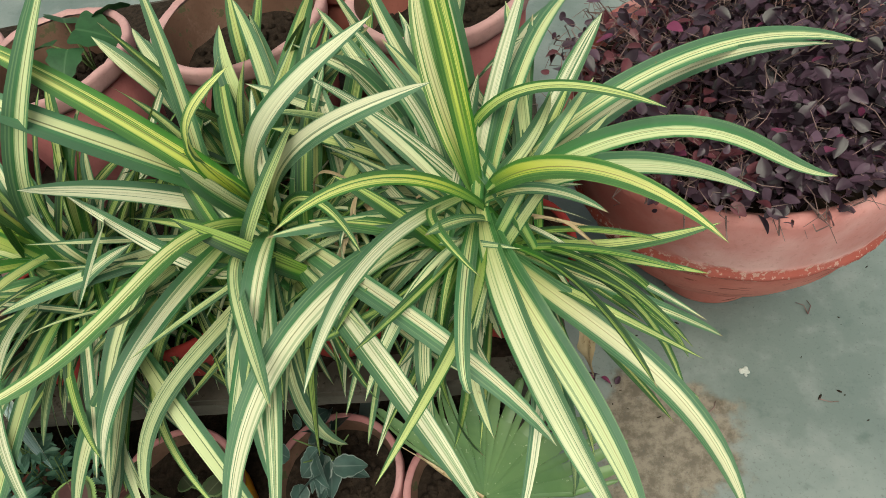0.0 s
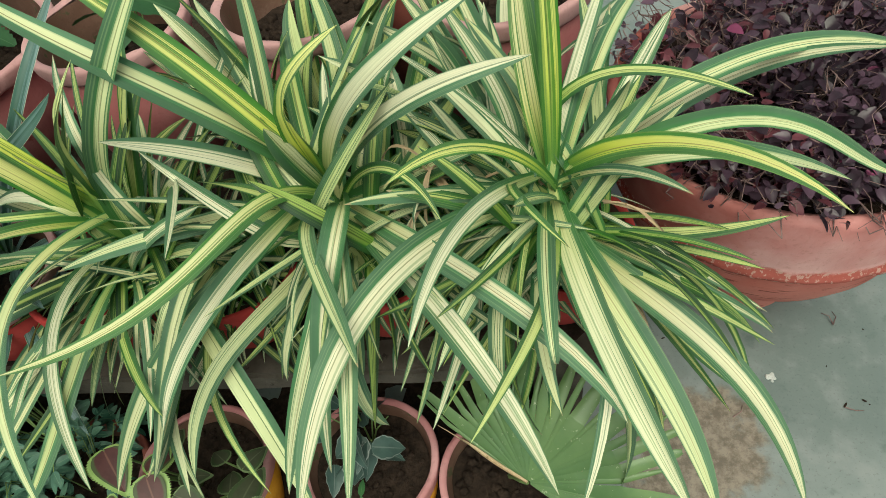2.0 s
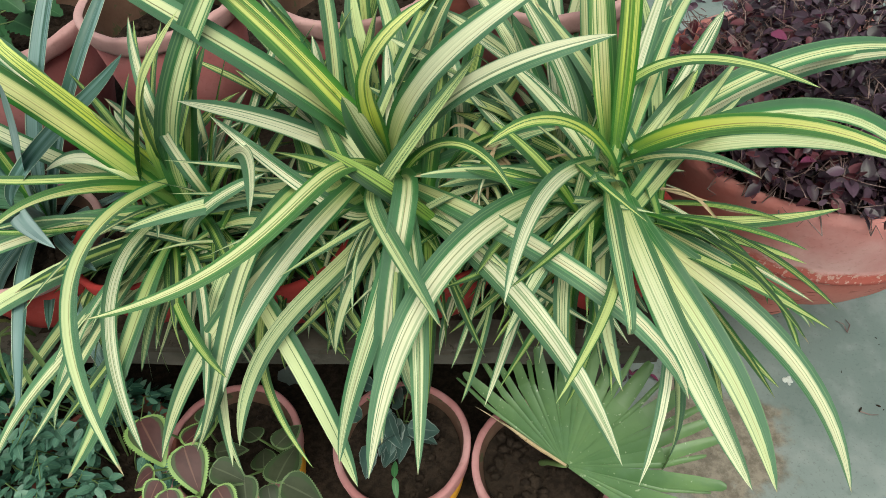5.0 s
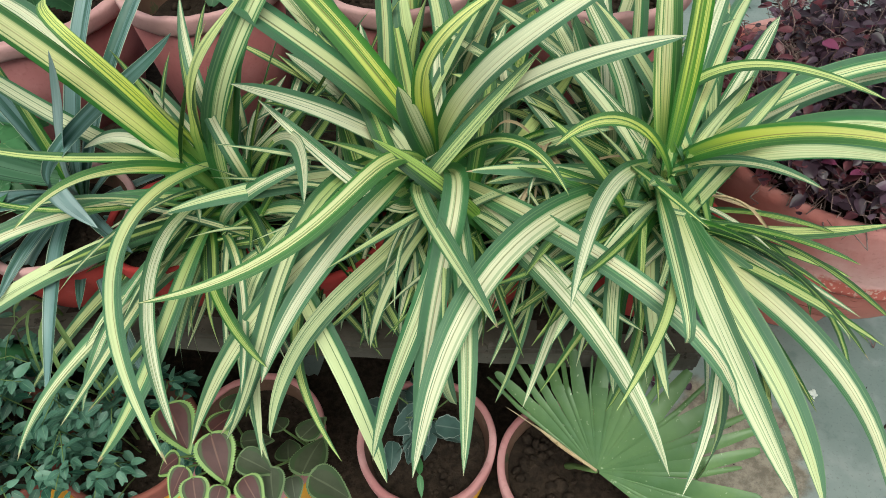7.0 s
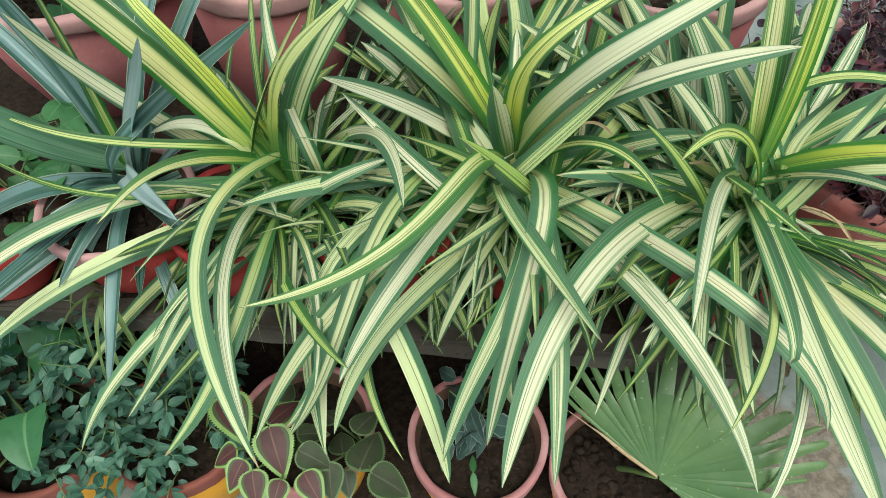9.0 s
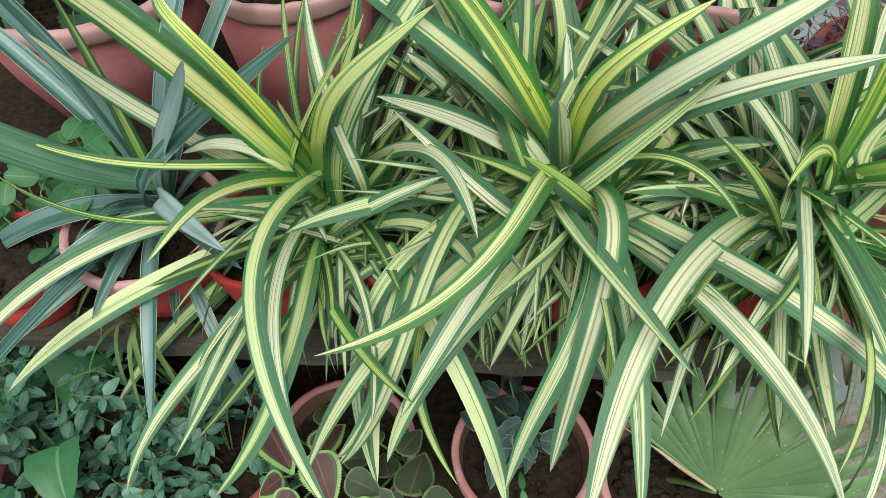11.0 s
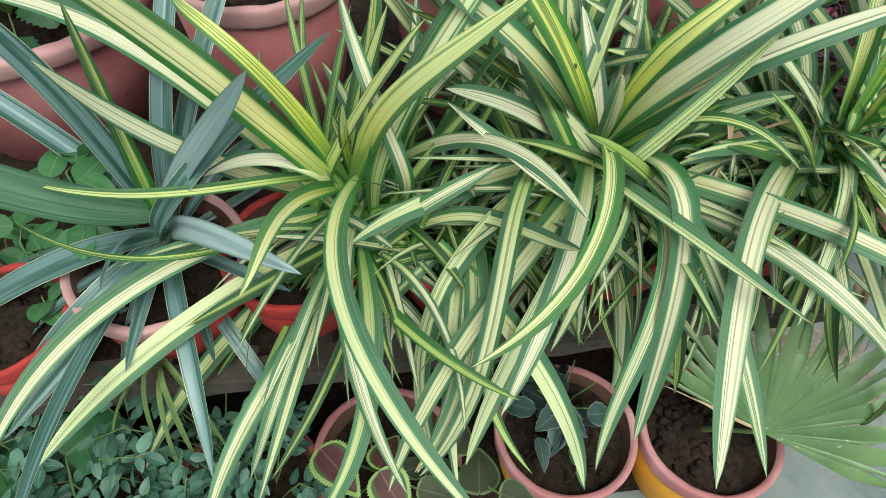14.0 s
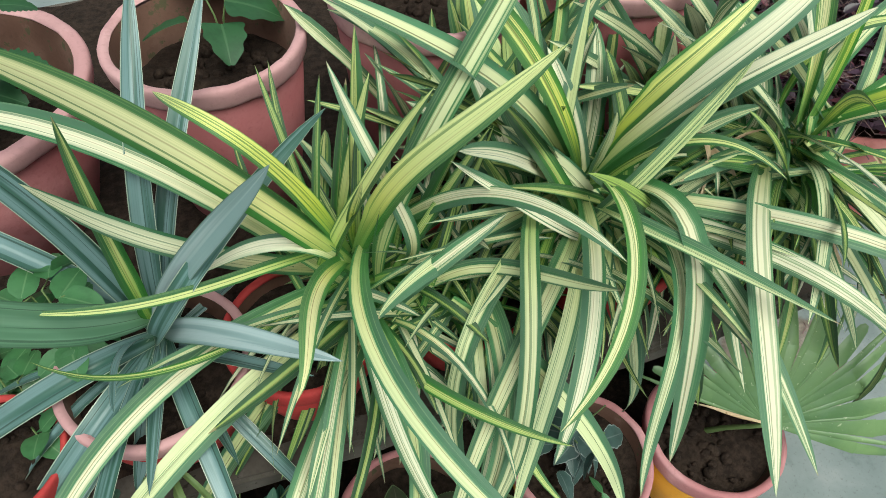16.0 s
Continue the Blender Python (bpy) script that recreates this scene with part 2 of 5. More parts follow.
def baked_clay(name, base, second, chip, chip_at=0.66, scale=1.0, rough=0.8):
    m = Mat(name, rough, 0.25)
    big, fine = m.noise(6.0 * scale, 6.0), m.noise(140.0, 5.0)
    mid = m.noise(24.0 * scale, 5.0, rough=0.65)
    col = m.mix(m.step(big, 0.35, 0.68), base, second)
    col = m.mix(m.math("MULTIPLY", m.step(mid, chip_at, chip_at + 0.05), 0.8), col, chip)
    col = m.mix(m.math("MULTIPLY", m.step(fine, 0.52, 0.7), 0.22), col, tuple(c * 0.6 for c in base))
    dust = m.noise(13.0 * scale, 7.0, rough=0.7)
    col = m.mix(m.math("MULTIPLY", m.step(dust, 0.56, 0.72), 0.35), col, tuple(min(0.8, c * 1.2 + 0.06) for c in second))
    col = m.mix(m.math("MULTIPLY", m.step(dust, 0.42, 0.30), 0.35), col, tuple(c * 0.62 for c in base))
    m.color(col)
    m.bump(m.math("ADD", m.math("MULTIPLY", fine, 0.5), mid), 0.35, 0.003)
    m.rough(m.math("ADD", m.math("MULTIPLY", mid, 0.3), rough - 0.15))
    return m.m


CLAY_PINK = baked_clay("clay_pink", (0.49, 0.265, 0.270), (0.57, 0.335, 0.335), (0.40, 0.12, 0.085), 0.68)
CLAY_ROSE = baked_clay("clay_rose", (0.42, 0.170, 0.178), (0.59, 0.320, 0.330), (0.34, 0.10, 0.095), 0.75)
CLAY_BACK = baked_clay("clay_back", (0.33, 0.105, 0.110), (0.42, 0.165, 0.170), (0.30, 0.075, 0.06), 0.7)
CLAY_RED = baked_clay("clay_red", (0.37, 0.034, 0.034), (0.45, 0.060, 0.056), (0.24, 0.018, 0.02), 0.7)
CLAY_BROWN = baked_clay("clay_brown", (0.24, 0.075, 0.06), (0.30, 0.10, 0.08), (0.16, 0.04, 0.035), 0.7)
INSIDE = baked_clay("clay_inside", (0.120, 0.060, 0.042), (0.195, 0.110, 0.082), (0.075, 0.085, 0.040), 0.58, 1.5, 0.9)
YELLOW = baked_clay("yellow_paint", (0.62, 0.29, 0.03), (0.66, 0.34, 0.05), (0.45, 0.14, 0.03), 0.66, 1.0, 0.55)
SLAB = baked_clay("slab_stone", (0.066, 0.056, 0.047), (0.115, 0.098, 0.084), (0.034, 0.029, 0.024), 0.60, 2.0, 0.9)


def make_soil():
    m = Mat("soil", 0.95, 0.15)
    a, b = m.noise(70.0, 8.0, rough=0.7), m.noise(9.0, 4.0)
    col = m.mix(m.step(a, 0.35, 0.7), (0.014, 0.009, 0.007), (0.052, 0.034, 0.025))
    m.color(m.mix(m.math("MULTIPLY", b, 0.4), col, (0.034, 0.024, 0.019)))
    m.bump(a, 0.9, 0.008)
    return m.m


def make_floor():
    m = Mat("floor_cement", 0.5, 0.45)
    big, mid, fine = m.noise(2.1, 5.0), m.noise(11.0, 6.0, rough=0.62), m.noise(160.0, 4.0)
    col = m.mix(m.step(big, 0.38, 0.64), (0.150, 0.185, 0.182), (0.250, 0.280, 0.278))
    col = m.mix(m.math("MULTIPLY", m.step(mid, 0.48, 0.70), 0.42), col, (0.300, 0.315, 0.320))
    col = m.mix(m.math("MULTIPLY", m.step(mid, 0.44, 0.28), 0.55), col, (0.070, 0.105, 0.100))
    sep = m.n("SeparateXYZ")
    m.link(m.coords(), sep.inputs[0])
    dx = m.math("MULTIPLY", m.math("SUBTRACT", sep.outputs[0], 0.21), 4.6)
    dy = m.math("MULTIPLY", m.math("SUBTRACT", sep.outputs[1], 0.52), 4.6)
    far = m.math("ADD", m.math("MULTIPLY", dx, dx), m.math("MULTIPLY", dy, dy))
    stain = m.step(m.math("ADD", far, m.math("MULTIPLY", m.math("SUBTRACT", mid, 0.5), 1.7)), 0.62, 0.30)
    col = m.mix(m.math("MULTIPLY", stain, 0.8), col, m.mix(m.step(m.noise(38.0, 6.0, rough=0.7), 0.38, 0.62), (0.125, 0.085, 0.058), (0.29, 0.23, 0.18)))
    col = m.mix(m.math("MULTIPLY", m.step(fine, 0.56, 0.72), 0.45), col, (0.09, 0.10, 0.10))
    m.color(col)
    m.bump(m.math("ADD", mid, m.math("MULTIPLY", fine, 0.4)), 0.25, 0.003)
    m.rough(m.math("ADD", m.math("MULTIPLY", mid, 0.4), 0.28))
    return m.m


def ridge_clay():
    """Dusty pink band, its lower ridge chipped to dark red, pale flecks along the break."""
    m = Mat("clay_rim", 0.8, 0.25)
    sep = m.n("SeparateXYZ")
    m.link(m.coords(), sep.inputs[0])
    big, mid, fine = m.noise(5.0, 6.0), m.noise(26.0, 6.0, rough=0.65), m.noise(120.0, 4.0)
    z = m.math("ADD", sep.outputs[2], m.math("MULTIPLY", m.math("SUBTRACT", mid, 0.5), 0.055))
    # the band turns deeper red towards its left side, with an uneven border
    deepened = m.step(m.math("ADD", sep.outputs[0], m.math("MULTIPLY", m.math("SUBTRACT", big, 0.5), 0.3)), -0.10, -0.26)
    col = m.mix(m.step(big, 0.35, 0.65), (0.52, 0.205, 0.195), (0.64, 0.375, 0.370))
    col = m.mix(m.math("MULTIPLY", deepened, 0.8), col, (0.36, 0.085, 0.068))
    col = m.mix(m.math("MULTIPLY", m.step(z, 0.395, 0.376), 0.9), col, (0.33, 0.065, 0.048))
    fleck = m.math("MULTIPLY", m.step(z, 0.400, 0.388), m.step(fine, 0.55, 0.62))
    col = m.mix(m.math("MULTIPLY", fleck, 0.6), col, (0.60, 0.44, 0.39))
    col = m.mix(m.math("MULTIPLY", m.step(fine, 0.55, 0.72), 0.25), col, (0.28, 0.11, 0.09))
    m.color(col)
    m.bump(m.math("ADD", m.math("MULTIPLY", fine, 0.5), mid), 0.5, 0.004)
    return m.m


def streaked_clay():
    """Red-brown underside with short dark level streaks."""
    m = Mat("clay_under", 0.8, 0.25)
    sep = m.n("SeparateXYZ")
    m.link(m.coords(), sep.inputs[0])
    level = m.combine(m.math("MULTIPLY", sep.outputs[0], 14.0), m.math("MULTIPLY", sep.outputs[1], 14.0), m.math("MULTIPLY", sep.outputs[2], 90.0))
    streak, big, fine = m.noise(1.0, 3.0, level), m.noise(6.0, 5.0), m.noise(120.0, 4.0)
    col = m.mix(m.step(big, 0.35, 0.68), (0.48, 0.135, 0.110), (0.56, 0.215, 0.185))
    col = m.mix(m.math("MULTIPLY", m.step(streak, 0.60, 0.66), 0.8), col, (0.16, 0.035, 0.028))
    col = m.mix(m.math("MULTIPLY", m.step(fine, 0.55, 0.7), 0.2), col, (0.24, 0.07, 0.06))
    m.color(col)
    m.bump(m.math("ADD", m.math("MULTIPLY", fine, 0.4), streak), 0.4, 0.003)
    return m.m


SOIL, FLOOR = make_soil(), make_floor()
PURPLE = small_leaf("purple_leaf", (0.012, 0.006, 0.010), (0.125, 0.068, 0.106), 0.34, None, 0.06)
MAGENTA = small_leaf("magenta_leaf", (0.16, 0.03, 0.08), (0.24, 0.05, 0.12), 0.42, None, 0.15)
RUSSET = small_leaf("russet_leaf", (0.100, 0.024, 0.034), (0.200, 0.062, 0.082), 0.42, None, 0.12)
TWIG = baked_clay("twig_bark", (0.15, 0.090, 0.088), (0.29, 0.195, 0.185), (0.05, 0.03, 0.028), 0.6, 4.0)
DRY = baked_clay("dry_leaf", (0.46, 0.33, 0.20), (0.54, 0.42, 0.28), (0.27, 0.17, 0.09), 0.6, 4.0)
TINY = small_leaf("shrub_leaf", (0.022, 0.080, 0.054), (0.135, 0.265, 0.190), 0.42, (0.15, 0.26, 0.16))
ROUND = small_leaf("round_leaf", (0.046, 0.150, 0.054), (0.085, 0.225, 0.082), 0.45, (0.14, 0.26, 0.12))
HERB_DARK = small_leaf("lobed_leaf", (0.018, 0.066, 0.024), (0.042, 0.125, 0.045), 0.5, (0.07, 0.15, 0.065))
BROAD = small_leaf("broad_leaf", (0.040, 0.138, 0.054), (0.065, 0.185, 0.075), 0.4, (0.15, 0.30, 0.13))
IVY = small_leaf("ivy_leaf", (0.026, 0.062, 0.054), (0.085, 0.140, 0.125), 0.42, (0.15, 0.19, 0.17), 0.1, (0.26, 0.30, 0.28), 0.92)
COLEUS = small_leaf("coleus_heart", (0.066, 0.024, 0.025), (0.118, 0.044, 0.046), 0.55, (0.19, 0.09, 0.07), 0.12, (0.070, 0.095, 0.040), 0.78)
COLEUS_DARK = small_leaf("coleus_olive", (0.050, 0.062, 0.036), (0.080, 0.088, 0.052), 0.55, (0.13, 0.14, 0.09), 0.12, (0.055, 0.085, 0.038), 0.7)
LIME = small_leaf("coleus_edge", (0.25, 0.40, 0.11), (0.36, 0.50, 0.18), 0.5)
LIME_DULL = small_leaf("coleus_edge_dull", (0.15, 0.21, 0.10), (0.21, 0.28, 0.14), 0.5)


def make_palm():
    """Pleated fan: dull green with yellower and greyer patches, pale flecks."""
    m = Mat("palm_blade", 0.34, 0.5)
    big, mid, fine = m.noise(9.0, 4.0), m.noise(34.0, 5.0), m.noise(130.0, 3.0)
    col = m.mix(m.step(big, 0.35, 0.68), (0.072, 0.150, 0.052), (0.165, 0.265, 0.100))
    col = m.mix(m.math("MULTIPLY", m.step(mid, 0.5, 0.7), 0.4), col, (0.110, 0.195, 0.105))
    col = m.mix(m.math("MULTIPLY", m.island(), 0.5), col, (0.170, 0.270, 0.110))
    col = m.mix(m.math("MULTIPLY", m.step(fine, 0.66, 0.72), 0.7), col, (0.45, 0.50, 0.33))
    m.color(col)
    m.bump(mid, 0.35, 0.003)
    m.thin(col, 0.12)
    return m.m


PALM = make_palm()
STEM = small_leaf("green_stem", (0.14, 0.21, 0.07), (0.18, 0.26, 0.09), 0.5)


# ---- geometry helpers ----
def part(name, bm, material, parent=None, label="", smooth=True):
    """Link a bmesh as one mesh object under a thing or a part."""
    data = bpy.data.meshes.new(name)
    bm.to_mesh(data)
    bm.free()
    for m in material if isinstance(material, (list, tuple)) else [material]:
        data.materials.append(m)
    for p in data.polygons:
        p.use_smooth = smooth
    ob = new(name, data)
    if parent:
        ob.parent = parent
    if label:
        tagged(ob, label)
    return ob


def thing(name, place, label, category, group="", kind=""):
    ob = new(name)
    ob.empty_display_size = 0.02
    ob.location = place
    return tagged(ob, label, category, group, kind)


def lathe(bm, rings, segments=56, wobble=0.0, seed=0.0, index=0):
    """Turn a profile of (radius, height) round z."""
    rows = []
    for r, z in rings:
        row = []
        for i in range(segments):
            a = 2 * math.pi * i / segments
            k = 1 + wobble * noise.noise((math.cos(a) * 1.3 + seed, math.sin(a) * 1.3, z * 6))
            row.append(bm.verts.new((r * k * math.cos(a), r * k * math.sin(a), z)))
        rows.append(row)
    for a, b in zip(rows, rows[1:]):
        for i in range(segments):
            f = bm.faces.new((a[i], a[(i + 1) % segments], b[(i + 1) % segments], b[i]))
            f.material_index = index
    return rows


def tube(bm, points, radius, tip=0.4, sides=6, index=0):
    """A tapering stem along points."""
    points = [Vector(p) for p in points]
    rows = []
    for i, p in enumerate(points):
        t = (points[min(i + 1, len(points) - 1)] - points[max(i - 1, 0)]).normalized()
        s = t.cross(Vector((0.3, 0.2, 1))).normalized()
        w = s.cross(t)
        r = radius * (1 + (tip - 1) * i / (len(points) - 1))
        rows.append([bm.verts.new(p + (s * math.cos(2 * math.pi * k / sides) + w * math.sin(2 * math.pi * k / sides)) * r) for k in range(sides)])
    for a, b in zip(rows, rows[1:]):
        for k in range(sides):
            bm.faces.new((a[k], a[(k + 1) % sides], b[(k + 1) % sides], b[k])).material_index = index
    bm.faces.new(rows[-1]).material_index = index


def bezier(p, s):
    q = 1 - s
    return p[0] * (q * q * q) + p[1] * (3 * s * q * q) + p[2] * (3 * s * s * q) + p[3] * (s * s * s)


TO_CAMERA = Vector((0.0, -0.60, 0.80))  # roughly towards the camera; leaf blades are turned to face its view


def strap(bm, p, width, fold=0.22, twist=0.0, steps=22, foot=0.62, wave=0.0, seed=0.0, face=0.0, turn=0.0, tail=0.0):
    """A strap leaf along a cubic curve: channelled, widest a third of the way, drawn out to a point."""
    uv = bm.loops.layers.uv.verify()
    p = [Vector(q) for q in p]
    across = (-3, -1.8, -0.8, 0, 0.8, 1.8, 3)
    drop = 0.9 * math.sin(seed * 2.3 + 1.0)  # how far the outer thirds bend down again
    head = p[3] - p[0]
    flat = Vector((head.x, head.y, 0))
    flat = flat.normalized() if flat.length > 0.03 else Vector((0, -1, 0))
    level = Vector((-flat.y, flat.x, 0))
    rows, last = [], None
    run = [0.0]
    for i in range(48):
        run.append(run[-1] + (bezier(p, (i + 1) / 48) - bezier(p, i / 48)).length)
    k = 0
    for i in range(steps + 1):
        s = i / steps
        while k < 47 and run[k + 1] < s * run[48]:
            k += 1
        q = min(1.0, (k + (s * run[48] - run[k]) / max(1e-6, run[k + 1] - run[k])) / 48)
        c = bezier(p, q)
        t = (bezier(p, min(1, q + 0.02)) - bezier(p, max(0, q - 0.02))).normalized()
        w = (level - t * level.dot(t)).normalized()
        turned = TO_CAMERA.cross(t)
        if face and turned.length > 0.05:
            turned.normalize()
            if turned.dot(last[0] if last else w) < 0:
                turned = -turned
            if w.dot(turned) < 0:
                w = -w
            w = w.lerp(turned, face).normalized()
        if last and w.dot(last[0]) < 0:
            w = -w
        n = t.cross(w).normalized()
        if n.dot(last[1] if last else (TO_CAMERA if face else Vector((0, 0, 1)))) < 0:
            n = -n
        last = (w.copy(), n.copy())
        a = turn + twist * (s - 0.25) + wave * math.sin(7 * s + seed)
        w, n = w * math.cos(a) + n * math.sin(a), n * math.cos(a) - w * math.sin(a)
        grow = foot + (1 - foot) * math.sin(1.5708 * min(1, s / 0.42))
        taper = max(0.0, 1 - max(0, (s - 0.48) / 0.52) ** 2.9)
        taper *= 1 - tail * max(0.0, (s - 0.3) / 0.7) ** 0.7
        half = 0.5 * width * grow * (taper ** 0.8 if s < 1 else 0.012)
        lift = fold * (1.7 - 1.3 * s)
        row = []
        for k in across:
            x = k / 3
            ripple = 0.03 * half * math.sin(23 * s + 3 * x + seed)
            row.append(bm.verts.new(c + w * (half * x) + n * (half * lift * (abs(x) - (0.6 + drop) * max(0.0, abs(x) - 0.6)) + ripple * abs(x))))
        rows.append(row)
    for i in range(steps):
        for k in range(6):
            f = bm.faces.new((rows[i][k], rows[i][k + 1], rows[i + 1][k + 1], rows[i + 1][k]))
            for loop, (kk, ii) in zip(f.loops, ((k, i), (k + 1, i), (k + 1, i + 1), (k, i + 1))):
                loop[uv].uv = ((across[kk] / 3 + 1) / 2, ii / steps)


def blade(bm, m, length, width, shape=1.0, cup=0.25, curl=0.2, steps=6, lobes=0, depth=0.0, index=0, blunt=0.85):
    """A small leaf from its foot along +x, midrib folded, tip curled down; lobes make a scalloped margin."""
    uv = bm.loops.layers.uv.verify()
    rows = []
    for i in range(steps + 1):
        s = i / steps
        half = 0.5 * width * math.sin(math.pi * min(1, s ** (0.72 * shape) * 0.985 + 0.01)) ** blunt
        if lobes:
            half *= 1 + depth * math.sin(lobes * 2 * math.pi * s)
        x, z = s * length, -curl * length * s * s
        rows.append([bm.verts.new(m @ Vector((x - abs(k) * 0.06 * length * (0.5 - s), half * k, z + cup * half * abs(k)))) for k in (-1, -0.5, 0, 0.5, 1)])
    for i in range(steps):
        for k in range(4):
            f = bm.faces.new((rows[i][k], rows[i][k + 1], rows[i + 1][k + 1], rows[i + 1][k]))
            f.material_index = index
            for loop, (kk, ii) in zip(f.loops, ((k, i), (k + 1, i), (k + 1, i + 1), (k, i + 1))):
                loop[uv].uv = (kk / 4, ii / steps)


def crumbs(bm, radius, count, rnd, z, small=0.004, large=0.012):
    """Lumps of earth on a round bed."""
    for _ in range(count):
        a, r, s = rnd.uniform(0, 6.283), radius * math.sqrt(rnd.random()) * 0.92, rnd.uniform(small, large)
        m = pose(r * math.cos(a), r * math.sin(a), z + s * 0.2, rnd.uniform(0, 360), rnd.uniform(0, 360), 0) @ Matrix.Diagonal((s, s * rnd.uniform(0.6, 1), s * rnd.uniform(0.4, 0.8), 1))
        bmesh.ops.create_icosphere(bm, subdivisions=1, radius=1.0, matrix=m)


def flower_pot(place, height, top, base, rim_h, clay, rim_clay, label, soil_down=0.03, group="", seed=0.0, lumps=60, lump=0.010):
    """A round clay pot: tapered body, thick collar rim, bed of soil."""
    ob = thing("flower_pot", place, label, "flower pot", group)
    rnd = random.Random(seed)
    bm = bmesh.new()
    z1 = height - rim_h
    lathe(bm, [(0.001, 0.004), (base * 0.96, 0.0), (base, 0.006), (base + (top - base) * 0.5, z1 * 0.5), (top * 0.93, z1), (top * 0.90, z1 + 0.001)], 56, 0.012, seed)
    part("body", bm, clay, ob)
    bm = bmesh.new()
    lathe(bm, [(top * 0.925, z1 - 0.004), (top * 0.968, z1 + 0.001), (top * 0.980, z1 + 0.006), (top * 0.996, height - 0.008), (top * 0.992, height - 0.003), (top * 0.975, height), (top * 0.915, height - 0.001), (top * 0.890, height - 0.005)], 64, 0.014, seed + 3)
    for v in bm.verts:
        v.co.z += 0.004 * noise.noise((v.co.x * 28 + seed, v.co.y * 28, v.co.z * 8)) + 0.002 * noise.noise((v.co.x * 80, v.co.y * 80, seed))
    part("rim", bm, rim_clay, ob, "pale pink weathered rim")
    bm = bmesh.new()
    lathe(bm, [(top * 0.893, height - 0.007), (top * 0.872, height - 0.02), (top * 0.80, height - soil_down - 0.02)], 64, 0.014, seed + 3)
    part("inner_wall", bm, INSIDE, ob, "dark damp stained inside")
    bm = bmesh.new()
    rows = []
    for i in range(9):
        r = top * 0.83 * i / 8
        rows.append((max(r, 0.001), height - soil_down + 0.006 * noise.noise((r * 40, seed, 0.3))))
    lathe(bm, rows, 40, 0.02, seed)
    for v in bm.verts:
        v.co.z += 0.007 * noise.noise((v.co.x * 35 + seed, v.co.y * 35, 0))
    crumbs(bm, top * 0.8, lumps, rnd, height - soil_down, 0.003, lump)
    part("soil", bm, SOIL, ob, "dark crumbly earth")
    return ob


def strap_plant(name, place, label, category="plant", group=""):
    ob = thing(name, place, label, category, group)
    ob["leaves"] = 0
    return ob


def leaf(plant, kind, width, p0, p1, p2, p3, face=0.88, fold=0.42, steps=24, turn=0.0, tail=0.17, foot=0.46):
    """One long leaf of a plant: foot, two bends and tip, in world metres; width in centimetres."""
    o = plant.location
    bm = bmesh.new()
    k = plant["leaves"]
    twist = 1.3 * ((k * 0.618 + 0.37) % 1.0 - 0.5)
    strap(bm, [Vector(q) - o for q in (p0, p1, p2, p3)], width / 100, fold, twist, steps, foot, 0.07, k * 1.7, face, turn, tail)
    plant["leaves"] = k + 1
    return part("leaf", bm, LEAF[kind], plant)


def spray(plant, seed, count, kinds, length, width, heading, lift, droop, foot_down=0.03, spread=0.02, shapes=9):
    """The many lesser leaves of a plant: a few leaf shapes, each used several times, turned about the crown."""
    rnd = random.Random(seed)
    made = []
    for i in range(shapes):
        L, up, down = rnd.uniform(*length), radians(rnd.uniform(*lift)), radians(rnd.uniform(*droop))
        side = rnd.uniform(-0.16, 0.16) * L
        ends = [up, up - down * 0.45, up - down]
        q, pts = Vector((0, 0, 0)), [Vector((0, 0, 0))]
        for k, a in enumerate(ends):
            q = q + Vector((math.cos(a), 0, math.sin(a))) * L * (0.30, 0.34, 0.36)[k] + Vector((0, side * (0.0, 0.3, 0.8)[k], 0))
            pts.append(q)
        bm = bmesh.new()
        strap(bm, pts, rnd.uniform(*width), 0.35, rnd.uniform(-1.3, 1.3), 14, 0.6, 0.2, i)
        data = bpy.data.meshes.new("leaf")
        bm.to_mesh(data)
        bm.free()
        data.materials.append(LEAF[kinds[i % len(kinds)]])
        for p in data.polygons:
            p.use_smooth = True
        made.append(data)
    for i in range(count):
        ob = new("leaf", made[rnd.randrange(shapes)])
        ob.parent = plant
        az = heading[0] + (heading[1] - heading[0]) * (i + rnd.random()) / count
        s = rnd.uniform(0.75, 1.15)
        ob.matrix_basis = pose(rnd.uniform(-spread, spread), rnd.uniform(-spread, spread), -rnd.uniform(0, foot_down), rnd.uniform(-25, 25), rnd.uniform(-12, 12), az) @ Matrix.Diagonal((s, s, s, 1))


# ---- ground and ledge ----
bm = bmesh.new()
bmesh.ops.create_grid(bm, x_segments=2, y_segments=2, size=60)
tagged(part("ground", bm, FLOOR), "grey-blue cement floor with brown damp stains", "floor", kind="structure")


def block(bm, lo, hi, bevel=0.004):
    m = pose(*[(a + b) / 2 for a, b in zip(lo, hi)]) @ Matrix.Diagonal((*[b - a for a, b in zip(lo, hi)], 1))
    made = bmesh.ops.create_cube(bm, size=1.0, matrix=m)
    edges = list({e for v in made["verts"] for e in v.link_edges})
    bmesh.ops.bevel(bm, geom=edges, offset=bevel, segments=2, affect="EDGES")


bm = bmesh.new()
block(bm, (-2.6, 0.475, 0.385), (0.03, 1.75, 0.43), 0.006)
bmesh.ops.subdivide_edges(bm, edges=[e for e in bm.edges if e.calc_length() > 0.3], cuts=40, use_grid_fill=True)
for v in bm.verts:
    v.co += Vector((0, 1, 0.6)) * 0.006 * noise.noise((v.co.x * 14, v.co.y * 9, v.co.z * 20))
tagged(part("ledge_slab", bm, SLAB, smooth=False), "rough grey stone slab carrying the pots", "ledge", kind="structure")
bm = bmesh.new()
